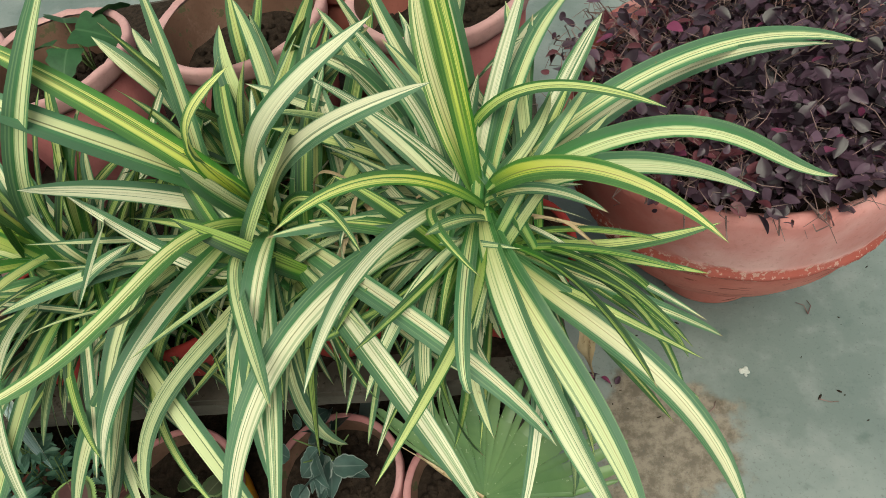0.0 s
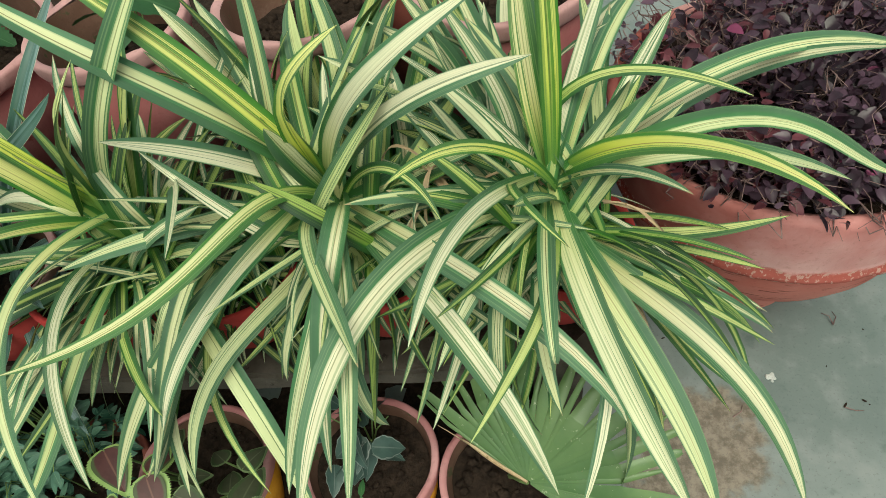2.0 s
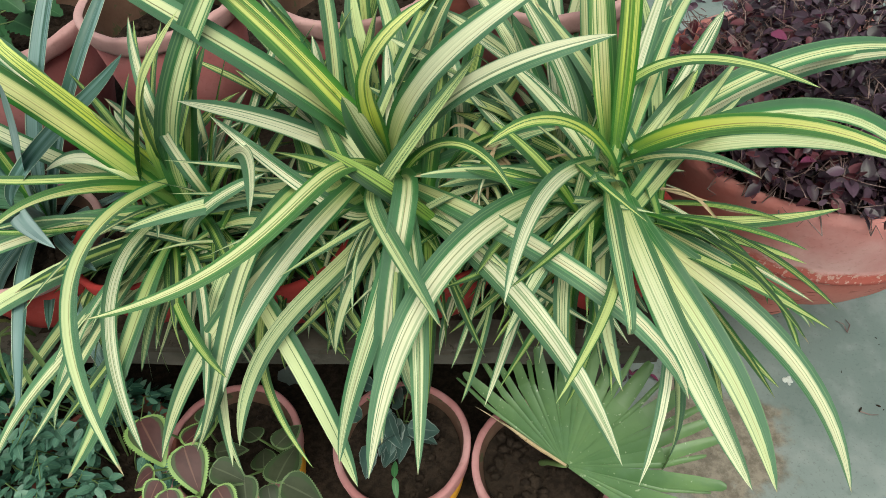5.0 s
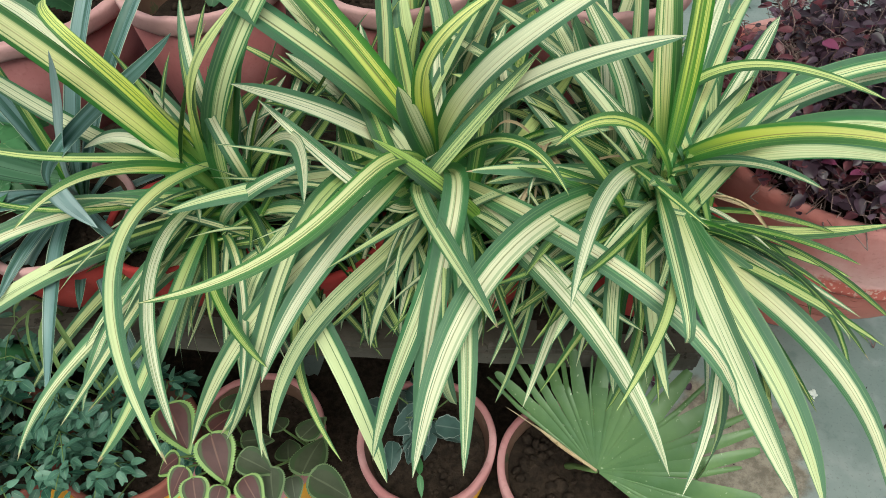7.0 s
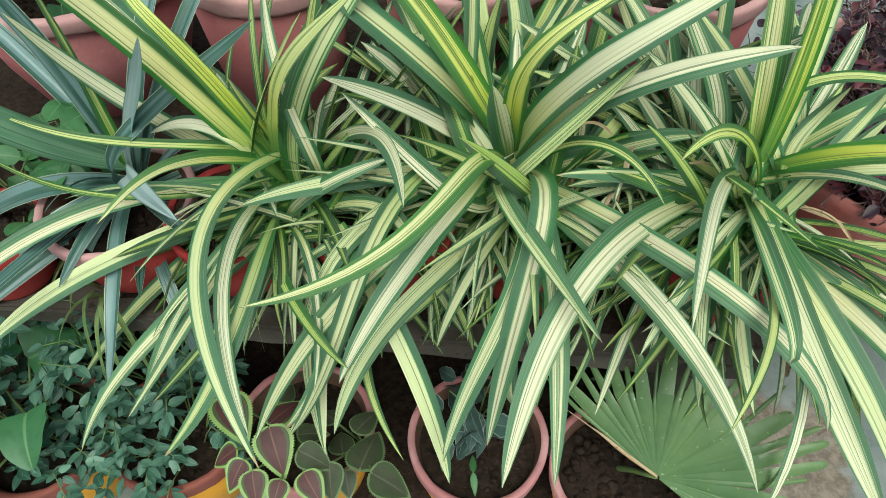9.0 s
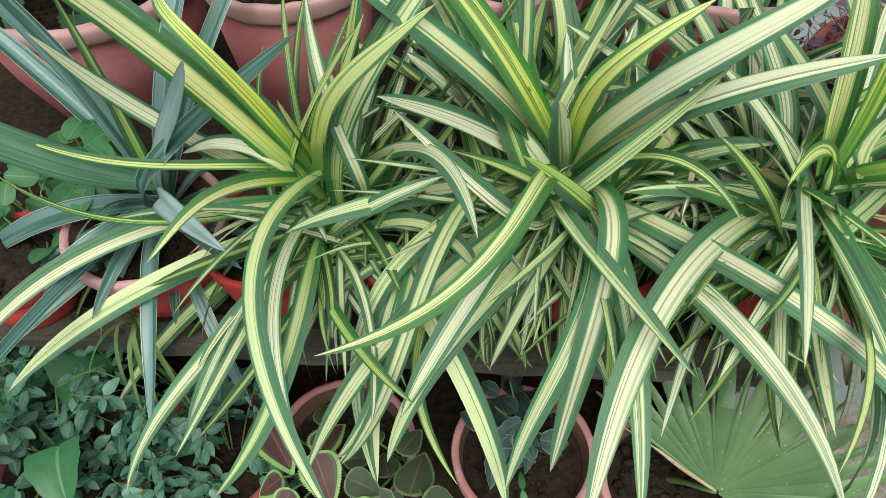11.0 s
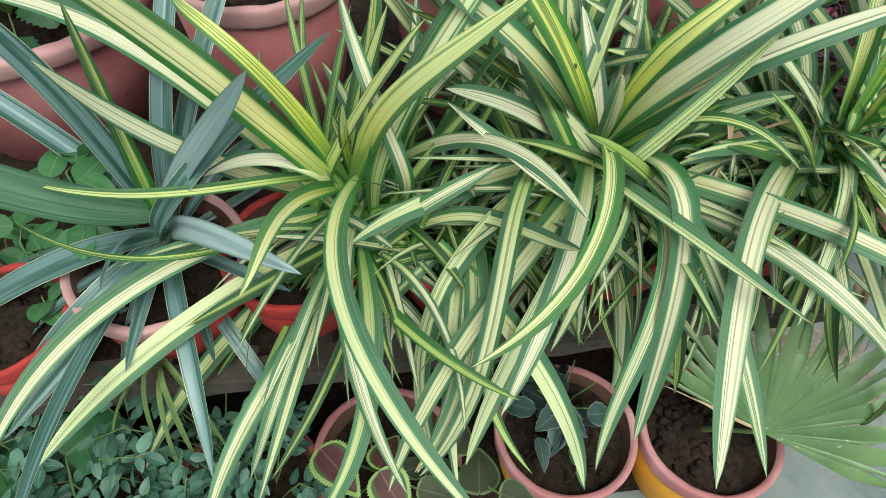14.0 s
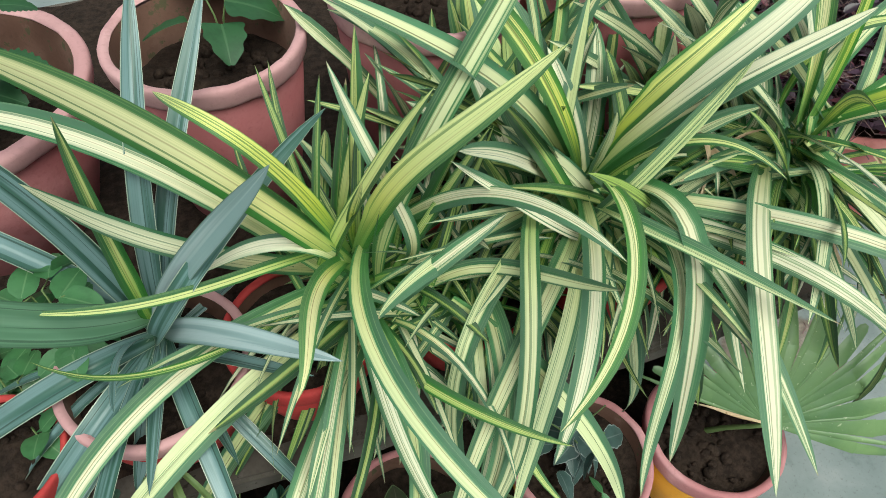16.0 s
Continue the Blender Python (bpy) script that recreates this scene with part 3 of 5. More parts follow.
block(bm, (-2.55, 1.25, 0.0), (-0.02, 1.7, 0.384))
tagged(part("ledge_wall", bm, SLAB, smooth=False), "dark cement wall under the slab", "wall", kind="structure")

bm = bmesh.new()
for x in (-2.4, -1.32, -0.10):
    block(bm, (x, 0.56, 0.0), (x + 0.09, 1.249, 0.384))
tagged(part("ledge_pier", bm, SLAB, smooth=False), "cement piers under the slab", "pier", kind="structure")
# dark soil sheet added to paint the shade under the slab
bm = bmesh.new()
bmesh.ops.create_grid(bm, x_segments=120, y_segments=40, size=1.0, matrix=pose(-1.28, 0.80, 0.006) @ Matrix.Diagonal((1.25, 0.44, 1, 1)))
for v in bm.verts:
    v.co.z += 0.012 * noise.noise((v.co.x * 11, v.co.y * 11, 0))
tagged(part("earth", bm, SOIL), "dark soil sheet standing in for the shade under the slab", "earth", kind="structure")

# dirt sheet kept dark to stand in for the shade between the pots
bm = bmesh.new()
bmesh.ops.create_grid(bm, x_segments=150, y_segments=70, size=1.0, matrix=pose(-1.29, 1.12, 0.437) @ Matrix.Diagonal((1.29, 0.61, 1, 1)))
for v in bm.verts:
    v.co.z += 0.006 * noise.noise((v.co.x * 17, v.co.y * 17, 0)) - (0.010 if v.co.y < 0.53 + 0.03 * noise.noise((v.co.x * 9, 0, 4)) else 0)
tagged(part("slab_dirt", bm, SOIL), "dark dirt sheet on the slab, standing in for shade between the pots", "dirt", kind="structure")

# ---- pots ----
RED_LABEL = "glossy red clay flower pot on the slab"
for i, (x, y, r) in enumerate(((-0.055, 0.625, 0.115), (-0.325, 0.615, 0.115), (-0.565, 0.605, 0.115), (-0.80, 0.60, 0.105), (-0.985, 0.605, 0.122), (-1.185, 0.548, 0.088))):
    flower_pot((x, y, 0.431), (0.135, 0.135, 0.135, 0.135, 0.142, 0.112)[i], r, r * 0.72, 0.03, CLAY_RED, CLAY_PINK if i == 4 else CLAY_RED, RED_LABEL if i != 4 else "bright red clay flower pot with a pink rim", 0.035 if i == 4 else 0.02, "red pots on the slab", i * 7.0)
BACK_LABEL = "dusty pink clay flower pot on the slab"
for i, (x, y, r) in enumerate(((-1.224, 1.08, 0.226), (-0.826, 1.022, 0.150), (-0.475, 1.055, 0.16), (-0.12, 1.05, 0.16))):
    flower_pot((x, y, 0.431), 0.32 if i else 0.268, r, r * 0.66, 0.034, CLAY_BACK, CLAY_PINK, BACK_LABEL, 0.085, "pink pots behind", 40 + i * 9.0, 90, 0.014)
flower_pot((-0.27, 1.24, 0.431), 0.32, 0.15, 0.10, 0.04, CLAY_BROWN, CLAY_BROWN, "brown red clay flower pot behind the pink ones", 0.05, "", 91.0)
FRONT_LABEL = "yellow painted clay pot with a pink rim"
for i, (x, y) in enumerate(((-0.398, 0.424), (-0.150, 0.390), (-0.705, 0.418), (-0.93, 0.395), (-1.17, 0.365))):
    flower_pot((x, y, 0.0), 0.21, 0.124, 0.088, 0.04, YELLOW, CLAY_ROSE if i < 3 else CLAY_BROWN, FRONT_LABEL, 0.035 if i != 1 else 0.028, "yellow pots on the floor", 60 + i * 5.0, 90, 0.011 if i != 1 else 0.014)

# ---- wide bowl and its purple shrub ----
BX, BY = 0.39, 0.96
bowl = thing("planter_bowl", (BX, BY, 0.0), "wide terracotta bowl planter with chipped red ridge", "planter")
bm = bmesh.new()
lathe(bm, [(0.001, 0.003), (0.12, 0.0), (0.125, 0.01), (0.125, 0.07), (0.155, 0.115), (0.205, 0.165), (0.245, 0.215), (0.272, 0.265), (0.288, 0.315), (0.295, 0.340), (0.298, 0.352)], 96, 0.01, 2.0)
part("body", bm, streaked_clay(), bowl)
bm = bmesh.new()
rows = lathe(bm, [(0.296, 0.350), (0.304, 0.353), (0.309, 0.361), (0.308, 0.370), (0.304, 0.377), (0.308, 0.40), (0.318, 0.46), (0.326, 0.515), (0.324, 0.528), (0.315, 0.534), (0.303, 0.527), (0.295, 0.50), (0.285, 0.44)], 160, 0.012, 5.0)
for row in rows[1:5]:
    for v in row:
        k = 1 + 0.012 * noise.noise((v.co.x * 30, v.co.y * 30, v.co.z * 60)) + 0.006 * noise.noise((v.co.x * 90, v.co.y * 90, 2.0))
        v.co.x, v.co.y, v.co.z = v.co.x * k, v.co.y * k, v.co.z + 0.004 * noise.noise((v.co.x * 40, v.co.y * 40, 7.0))
part("rim", bm, ridge_clay(), bowl, "broad pink band above the ridge")
bm = bmesh.new()
lathe(bm, [(0.001, 0.50), (0.1, 0.50), (0.2, 0.497), (0.29, 0.49)], 48, 0.02, 1.0)
for v in bm.verts:
    v.co.z += 0.012 * noise.noise((v.co.x * 20, v.co.y * 20, 0))
part("soil", bm, SOIL, bowl, "dark earth")

shrub = thing("purple_shrub", (BX, BY, 0.50), "dense dark purple small-leaved shrub with bare twigs", "shrub")
rnd = random.Random(11)
bm, bl, br, young = bmesh.new(), bmesh.new(), bmesh.new(), []
for i in range(320):
    az, reach = rnd.uniform(0, 6.283), 0.36 * rnd.random() ** 0.42
    if i % 4 == 0:  # the front, where it meets the rim
        az, reach = rnd.uniform(-2.75, -0.5), rnd.uniform(0.24, 0.325)
    top = 0.16 * (1 - (reach / 0.37) ** 2) + rnd.uniform(-0.01, 0.05)
    foot = Vector((math.cos(az), math.sin(az), 0)) * reach * rnd.uniform(0.3, 0.75)
    end = Vector((math.cos(az) * reach, math.sin(az) * reach, top))
    mid = (foot + end) / 2 + Vector((rnd.uniform(-0.03, 0.03), rnd.uniform(-0.03, 0.03), rnd.uniform(0.0, 0.04)))
    pts = [foot, foot.lerp(mid, 0.6), mid, mid.lerp(end, 0.5) + Vector((rnd.uniform(-0.015, 0.015), rnd.uniform(-0.015, 0.015), 0)), end]
    tube(bm, pts, rnd.uniform(0.0012, 0.0026), 0.45, 5)
    for j in range(5 if end.x < -0.08 else 3):
        a = rnd.choice(pts[1:5])
        b = a + Vector((rnd.uniform(-0.045, 0.045), rnd.uniform(-0.045, 0.045), rnd.uniform(-0.02, 0.05)))
        tube(bm, [a, (a + b) / 2 + Vector((rnd.uniform(-0.018, 0.018), rnd.uniform(-0.018, 0.018), 0.012)), b], 0.0010, 0.5, 4)
    for j in range(19):
        q = rnd.choice(pts[1:]) + Vector((rnd.gauss(0, 0.022), rnd.gauss(0, 0.022), rnd.gauss(0.004, 0.018)))
        if q.xy.length > 0.358 or q.z < (-0.005 if q.xy.length < 0.28 else 0.045):
            continue
        if q.x < -0.10 + 0.05 * noise.noise((q.y * 12, 3.0, 0.0)) and rnd.random() < 0.42:
            continue
        L = rnd.uniform(0.013, 0.032)
        m = Matrix.Translation(q) @ pose(0, 0, 0, rnd.gauss(0, 28), rnd.gauss(4, 30), rnd.uniform(0, 360))
        pink = rnd.random() < 0.02
        target = bmesh.new() if pink else br if q.x < -0.07 and rnd.random() < 0.3 else bl
        blade(target, m, L, L * rnd.uniform(0.55, 0.75), 0.95, 0.25, 0.2, 6, blunt=0.7)
        if pink:
            young.append(target)
tagged(part("twig", bm, TWIG, shrub), "grey brown bare twigs", kind="stuff")
tagged(part("foliage", bl, PURPLE, shrub), "dull dark purple leaves", kind="stuff")
tagged(part("foliage", br, RUSSET, shrub), "russet red leaves among the purple", kind="stuff")
for b in young:
    part("young_leaf", b, MAGENTA, shrub, "bright magenta young leaf")

# ---- the variegated plants ----
SCREW = "variegated screw pine with arching cream and green striped leaves"
R = strap_plant("screw_pine", (-0.064, 0.595, 0.66), SCREW, "plant", "screw pines")
M = strap_plant("screw_pine", (-0.381, 0.645, 0.62), SCREW, "plant", "screw pines")
L = strap_plant("screw_pine", (-0.705, 0.62, 0.60), SCREW, "plant", "screw pines")
A = strap_plant("dracaena", (-0.975, 0.655, 0.54), "blue-green strap-leaved plant with pale leaf edges", "plant")
S2 = strap_plant("screw_pine", (-0.215, 0.64, 0.58), "small screw pine crowded between two larger ones", "plant", "screw pines")
S = strap_plant("screw_pine", (-0.56, 0.60, 0.57), "small screw pine with thin grassy striped leaves", "plant", "screw pines")
S3 = strap_plant("screw_pine", (-0.46, 0.86, 0.56), "pale upright screw pine behind the others", "plant", "screw pines")
leaf(R, "k", 3.5, (-0.073, 0.604, 0.719), (-0.088, 0.622, 0.821), (-0.102, 0.619, 0.918), (-0.102, 0.704, 0.974))
leaf(R, "y", 2.7, (-0.067, 0.599, 0.700), (-0.067, 0.600, 0.860), (-0.074, 0.619, 1.016), (-0.095, 0.677, 1.163))
leaf(R, "m", 3.3, (-0.063, 0.620, 0.680), (0.106, 0.730, 0.767), (0.292, 0.811, 0.787), (0.490, 0.827, 0.685), tail=0.35)
leaf(R, "m", 3.4, (-0.063, 0.597, 0.674), (0.124, 0.814, 0.649), (0.272, 0.855, 0.705), (0.375, 0.694, 0.798), tail=0.35, foot=0.4)
leaf(R, "m", 3.0, (-0.042, 0.584, 0.727), (0.230, 0.627, 0.860), (0.255, 0.563, 0.740), (0.370, 0.578, 0.690), tail=0.35)
leaf(R, "y", 3.3, (-0.056, 0.604, 0.709), (-0.013, 0.523, 0.838), (0.079, 0.437, 0.933), (0.143, 0.319, 0.928), tail=0.6)
leaf(R, "m", 3.4, (-0.060, 0.600, 0.693), (0.039, 0.600, 0.748), (0.149, 0.570, 0.788), (0.222, 0.455, 0.820), tail=0.4)
leaf(R, "g", 2.3, (-0.031, 0.536, 0.671), (-0.017, 0.620, 0.586), (0.058, 0.527, 0.627), (0.229, 0.547, 0.663), tail=0.4, foot=0.1)
leaf(R, "g", 1.7, (-0.095, 0.627, 0.717), (-0.063, 0.673, 0.824), (0.024, 0.658, 0.860), (0.159, 0.587, 0.828), foot=0.4)
leaf(R, "c", 3.8, (-0.066, 0.587, 0.695), (-0.057, 0.445, 0.676), (0.006, 0.328, 0.625), (0.062, 0.212, 0.551))
leaf(R, "c", 3.7, (-0.061, 0.588, 0.684), (-0.031, 0.442, 0.669), (0.058, 0.330, 0.654), (0.090, 0.211, 0.548))
leaf(R, "c", 3.8, (-0.075, 0.575, 0.660), (0.032, 0.437, 0.642), (0.174, 0.381, 0.611), (0.219, 0.249, 0.454))
leaf(R, "g", 2.1, (-0.064, 0.589, 0.700), (0.012, 0.554, 0.562), (0.112, 0.511, 0.444), (0.223, 0.462, 0.339))
leaf(R, "m", 2.1, (-0.075, 0.574, 0.661), (0.082, 0.497, 0.616), (0.200, 0.483, 0.545), (0.257, 0.517, 0.429), tail=0.4, foot=0.4)
leaf(R, "g", 2.1, (-0.062, 0.594, 0.693), (0.006, 0.554, 0.555), (0.147, 0.523, 0.577), (0.159, 0.383, 0.627))
leaf(R, "c", 3.9, (-0.089, 0.612, 0.660), (-0.272, 0.486, 0.744), (-0.349, 0.329, 0.754), (-0.370, 0.194, 0.614), foot=0.4)
leaf(M, "y", 3.7, (-0.374, 0.661, 0.646), (-0.428, 0.634, 0.787), (-0.497, 0.637, 0.923), (-0.605, 0.637, 1.031))
leaf(M, "m", 3.8, (-0.394, 0.667, 0.666), (-0.504, 0.627, 0.866), (-0.595, 0.571, 0.959), (-0.751, 0.674, 1.017))
leaf(M, "m", 3.2, (-0.393, 0.667, 0.637), (-0.463, 0.650, 0.720), (-0.534, 0.612, 0.795), (-0.607, 0.556, 0.860), foot=0.4)
leaf(M, "m", 3.9, (-0.377, 0.635, 0.684), (-0.341, 0.601, 0.842), (-0.268, 0.512, 0.957), (-0.140, 0.612, 0.982))
leaf(M, "m", 2.9, (-0.365, 0.636, 0.681), (-0.294, 0.573, 0.862), (-0.191, 0.527, 0.928), (-0.091, 0.574, 0.918))
leaf(M, "m", 3.2, (-0.405, 0.617, 0.686), (-0.468, 0.440, 0.739), (-0.533, 0.348, 0.712), (-0.572, 0.310, 0.594))
leaf(M, "m", 2.4, (-0.390, 0.634, 0.639), (-0.418, 0.536, 0.731), (-0.341, 0.424, 0.735), (-0.284, 0.296, 0.758))
leaf(M, "m", 2.9, (-0.384, 0.644, 0.645), (-0.347, 0.544, 0.754), (-0.307, 0.404, 0.725), (-0.315, 0.197, 0.619), foot=0.4)
leaf(S, "m", 3.2, (-0.611, 0.539, 0.621), (-0.526, 0.418, 0.596), (-0.457, 0.340, 0.506), (-0.435, 0.284, 0.359), foot=0.4)
leaf(M, "m", 3.3, (-0.381, 0.645, 0.640), (-0.293, 0.409, 0.804), (-0.417, 0.369, 0.600), (-0.443, 0.275, 0.460), foot=0.4)
leaf(M, "m", 3.5, (-0.370, 0.641, 0.644), (-0.305, 0.498, 0.807), (-0.361, 0.401, 0.745), (-0.386, 0.301, 0.467), foot=0.4)
leaf(M, "m", 2.9, (-0.381, 0.645, 0.640), (-0.410, 0.519, 0.542), (-0.540, 0.396, 0.702), (-0.602, 0.315, 0.425), foot=0.4)
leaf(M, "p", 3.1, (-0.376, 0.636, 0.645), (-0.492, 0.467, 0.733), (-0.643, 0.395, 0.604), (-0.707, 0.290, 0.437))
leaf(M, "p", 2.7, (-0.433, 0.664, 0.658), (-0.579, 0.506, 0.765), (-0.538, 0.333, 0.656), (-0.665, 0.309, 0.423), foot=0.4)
leaf(L, "g", 1.9, (-0.705, 0.620, 0.610), (-0.781, 0.595, 0.563), (-0.658, 0.402, 0.590), (-0.555, 0.310, 0.631), foot=0.4)
leaf(L, "k", 3.8, (-0.705, 0.620, 0.610), (-0.694, 0.583, 0.647), (-0.886, 0.634, 0.929), (-0.970, 0.509, 1.098), foot=0.4)
leaf(L, "y", 2.4, (-0.721, 0.626, 0.659), (-0.789, 0.609, 0.884), (-0.836, 0.545, 0.966), (-0.886, 0.722, 0.878), tail=0.5)
leaf(L, "m", 3.8, (-0.720, 0.596, 0.615), (-0.863, 0.683, 0.780), (-1.016, 0.849, 0.817), (-1.259, 0.989, 0.738), foot=0.4)
leaf(L, "k", 3.2, (-0.710, 0.620, 0.665), (-0.664, 0.577, 0.854), (-0.646, 0.520, 0.885), (-0.536, 0.505, 1.006))
leaf(L, "m", 2.2, (-0.665, 0.630, 0.599), (-0.611, 0.562, 0.686), (-0.686, 0.565, 0.802), (-0.706, 0.700, 0.892))
leaf(L, "m", 3.4, (-0.691, 0.612, 0.613), (-0.694, 0.594, 0.782), (-0.609, 0.579, 0.907), (-0.452, 0.671, 1.087), turn=0.55)
leaf(L, "m", 2.7, (-0.693, 0.641, 0.659), (-0.764, 0.483, 0.749), (-0.752, 0.331, 0.767), (-0.614, 0.168, 0.677), tail=0.2)
leaf(L, "p", 2.7, (-0.710, 0.569, 0.602), (-0.700, 0.426, 0.655), (-0.696, 0.300, 0.602), (-0.802, 0.239, 0.487))
leaf(L, "c", 3.2, (-0.688, 0.610, 0.584), (-0.812, 0.446, 0.545), (-0.907, 0.328, 0.534), (-0.924, 0.242, 0.469), foot=0.4)
leaf(L, "c", 3.4, (-0.700, 0.607, 0.593), (-0.883, 0.525, 0.589), (-1.023, 0.444, 0.566), (-1.127, 0.361, 0.484), face=0.9, foot=0.4)
leaf(L, "c", 2.9, (-0.710, 0.629, 0.604), (-0.946, 0.579, 0.640), (-1.091, 0.455, 0.648), (-1.139, 0.314, 0.575), face=1.0, foot=0.4)
leaf(L, "k", 2.4, (-0.723, 0.620, 0.653), (-0.804, 0.496, 0.794), (-0.789, 0.405, 0.816), (-0.822, 0.373, 0.792))
leaf(L, "g", 1.5, (-0.699, 0.644, 0.643), (-0.805, 0.618, 0.710), (-0.924, 0.569, 0.684), (-1.066, 0.571, 0.766))
leaf(A, "b", 3.3, (-0.981, 0.664, 0.548), (-1.006, 0.679, 0.699), (-1.032, 0.680, 0.848), (-1.104, 0.661, 0.982))
leaf(A, "b", 3.2, (-0.967, 0.667, 0.549), (-1.070, 0.741, 0.636), (-1.187, 0.792, 0.724), (-1.308, 0.845, 0.808))
leaf(A, "g", 2.6, (-0.979, 0.656, 0.547), (-0.982, 0.669, 0.690), (-0.975, 0.655, 0.820), (-0.958, 0.620, 0.945), tail=0.45)
leaf(A, "s", 3.2, (-0.975, 0.655, 0.550), (-0.956, 0.635, 0.672), (-0.853, 0.591, 0.796), (-0.793, 0.535, 0.917), face=1.0, foot=0.4)
leaf(A, "b", 3.0, (-0.971, 0.653, 0.550), (-0.957, 0.702, 0.698), (-0.923, 0.799, 0.812), (-0.888, 0.921, 0.907))
leaf(A, "b", 2.9, (-0.972, 0.658, 0.548), (-0.939, 0.731, 0.684), (-0.870, 0.819, 0.788), (-0.808, 0.931, 0.877))
leaf(A, "b", 3.4, (-0.975, 0.655, 0.550), (-1.044, 0.562, 0.660), (-1.166, 0.579, 0.570), (-1.277, 0.594, 0.477))
leaf(A, "b", 3.4, (-0.975, 0.655, 0.550), (-1.039, 0.488, 0.640), (-1.141, 0.488, 0.510), (-1.232, 0.487, 0.381))
leaf(A, "b", 2.0, (-0.979, 0.657, 0.559), (-1.033, 0.483, 0.600), (-1.064, 0.336, 0.637), (-1.046, 0.212, 0.659), foot=0.4)
leaf(A, "b", 2.7, (-0.975, 0.655, 0.550), (-0.976, 0.499, 0.727), (-0.812, 0.694, 0.759), (-0.718, 0.667, 0.857), face=0.9, foot=0.4)
leaf(R, "m", 2.8, (-0.070, 0.584, 0.712), (-0.041, 0.663, 0.838), (0.007, 0.806, 0.800), (0.075, 0.959, 0.743))
leaf(R, "m", 2.3, (-0.076, 0.586, 0.685), (-0.091, 0.380, 0.756), (-0.087, 0.284, 0.765), (-0.083, 0.322, 0.705), foot=0.4)
leaf(R, "m", 2.4, (-0.082, 0.611, 0.701), (-0.149, 0.513, 0.778), (-0.197, 0.391, 0.864), (-0.220, 0.271, 0.831), tail=0.3)
leaf(R, "g", 1.7, (-0.064, 0.595, 0.680), (-0.069, 0.447, 0.673), (-0.091, 0.337, 0.784), (-0.172, 0.215, 0.748), foot=0.4)
leaf(M, "l", 2.9, (-0.381, 0.645, 0.640), (-0.436, 0.509, 0.877), (-0.434, 0.364, 0.762), (-0.628, 0.264, 0.821), tail=0.4, foot=0.4)
leaf(M, "c", 3.5, (-0.370, 0.643, 0.625), (-0.261, 0.475, 0.686), (-0.162, 0.333, 0.734), (-0.086, 0.226, 0.581))
leaf(M, "c", 3.2, (-0.375, 0.646, 0.638), (-0.184, 0.429, 0.743), (-0.049, 0.326, 0.745), (-0.002, 0.299, 0.601), foot=0.4)
leaf(M, "m", 3.0, (-0.381, 0.645, 0.646), (-0.552, 0.597, 0.676), (-0.674, 0.547, 0.681), (-0.722, 0.486, 0.705), foot=0.4)
leaf(L, "m", 2.2, (-0.705, 0.620, 0.610), (-0.743, 0.470, 0.720), (-0.751, 0.367, 0.637), (-0.685, 0.258, 0.529), foot=0.4)
leaf(A, "w", 4.8, (-0.975, 0.678, 0.571), (-1.040, 0.581, 0.691), (-1.081, 0.519, 0.831), (-1.125, 0.472, 0.970), face=1.0)
leaf(A, "s", 3.2, (-0.972, 0.655, 0.554), (-0.925, 0.567, 0.682), (-0.862, 0.488, 0.745), (-0.771, 0.431, 0.737), face=1.0, foot=0.4)
leaf(A, "b", 2.7, (-0.970, 0.658, 0.552), (-0.962, 0.557, 0.600), (-0.928, 0.445, 0.548), (-0.916, 0.321, 0.477))
leaf(S2, "m", 3.0, (-0.180, 0.660, 0.600), (-0.050, 0.586, 0.739), (-0.139, 0.699, 0.802), (-0.199, 0.733, 0.900), foot=0.4)
leaf(S2, "m", 3.2, (-0.119, 0.670, 0.632), (-0.168, 0.736, 0.757), (-0.208, 0.728, 0.852), (-0.215, 0.642, 0.922), foot=0.4)
leaf(M, "m", 3.0, (-0.376, 0.651, 0.633), (-0.266, 0.646, 0.674), (-0.199, 0.642, 0.740), (-0.137, 0.615, 0.756), foot=0.4)
leaf(M, "g", 1.7, (-0.373, 0.638, 0.633), (-0.332, 0.610, 0.750), (-0.252, 0.580, 0.808), (-0.204, 0.486, 0.759))
leaf(L, "m", 2.3, (-0.677, 0.664, 0.622), (-0.584, 0.636, 0.738), (-0.524, 0.546, 0.807), (-0.492, 0.398, 0.823), foot=0.4)
leaf(M, "m", 2.3, (-0.387, 0.639, 0.637), (-0.402, 0.517, 0.633), (-0.449, 0.536, 0.697), (-0.598, 0.599, 0.805), foot=0.4)
leaf(R, "y", 1.8, (-0.062, 0.587, 0.698), (-0.101, 0.545, 0.810), (-0.172, 0.498, 0.902), (-0.237, 0.395, 0.914))
leaf(M, "y", 3.0, (-0.380, 0.633, 0.691), (-0.389, 0.599, 0.841), (-0.387, 0.514, 0.935), (-0.285, 0.561, 0.982))
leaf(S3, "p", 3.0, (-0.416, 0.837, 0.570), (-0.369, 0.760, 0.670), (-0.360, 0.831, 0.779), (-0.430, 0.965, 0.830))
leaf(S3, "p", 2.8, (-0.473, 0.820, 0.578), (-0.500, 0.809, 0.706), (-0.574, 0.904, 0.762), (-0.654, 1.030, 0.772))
leaf(R, "m", 2.6, (-0.061, 0.585, 0.704), (-0.019, 0.678, 0.812), (0.033, 0.810, 0.830), (0.103, 0.937, 0.778))
leaf(R, "m", 2.2, (-0.053, 0.568, 0.749), (-0.011, 0.664, 0.704), (0.020, 0.700, 0.718), (0.037, 0.675, 0.797), foot=0.4)
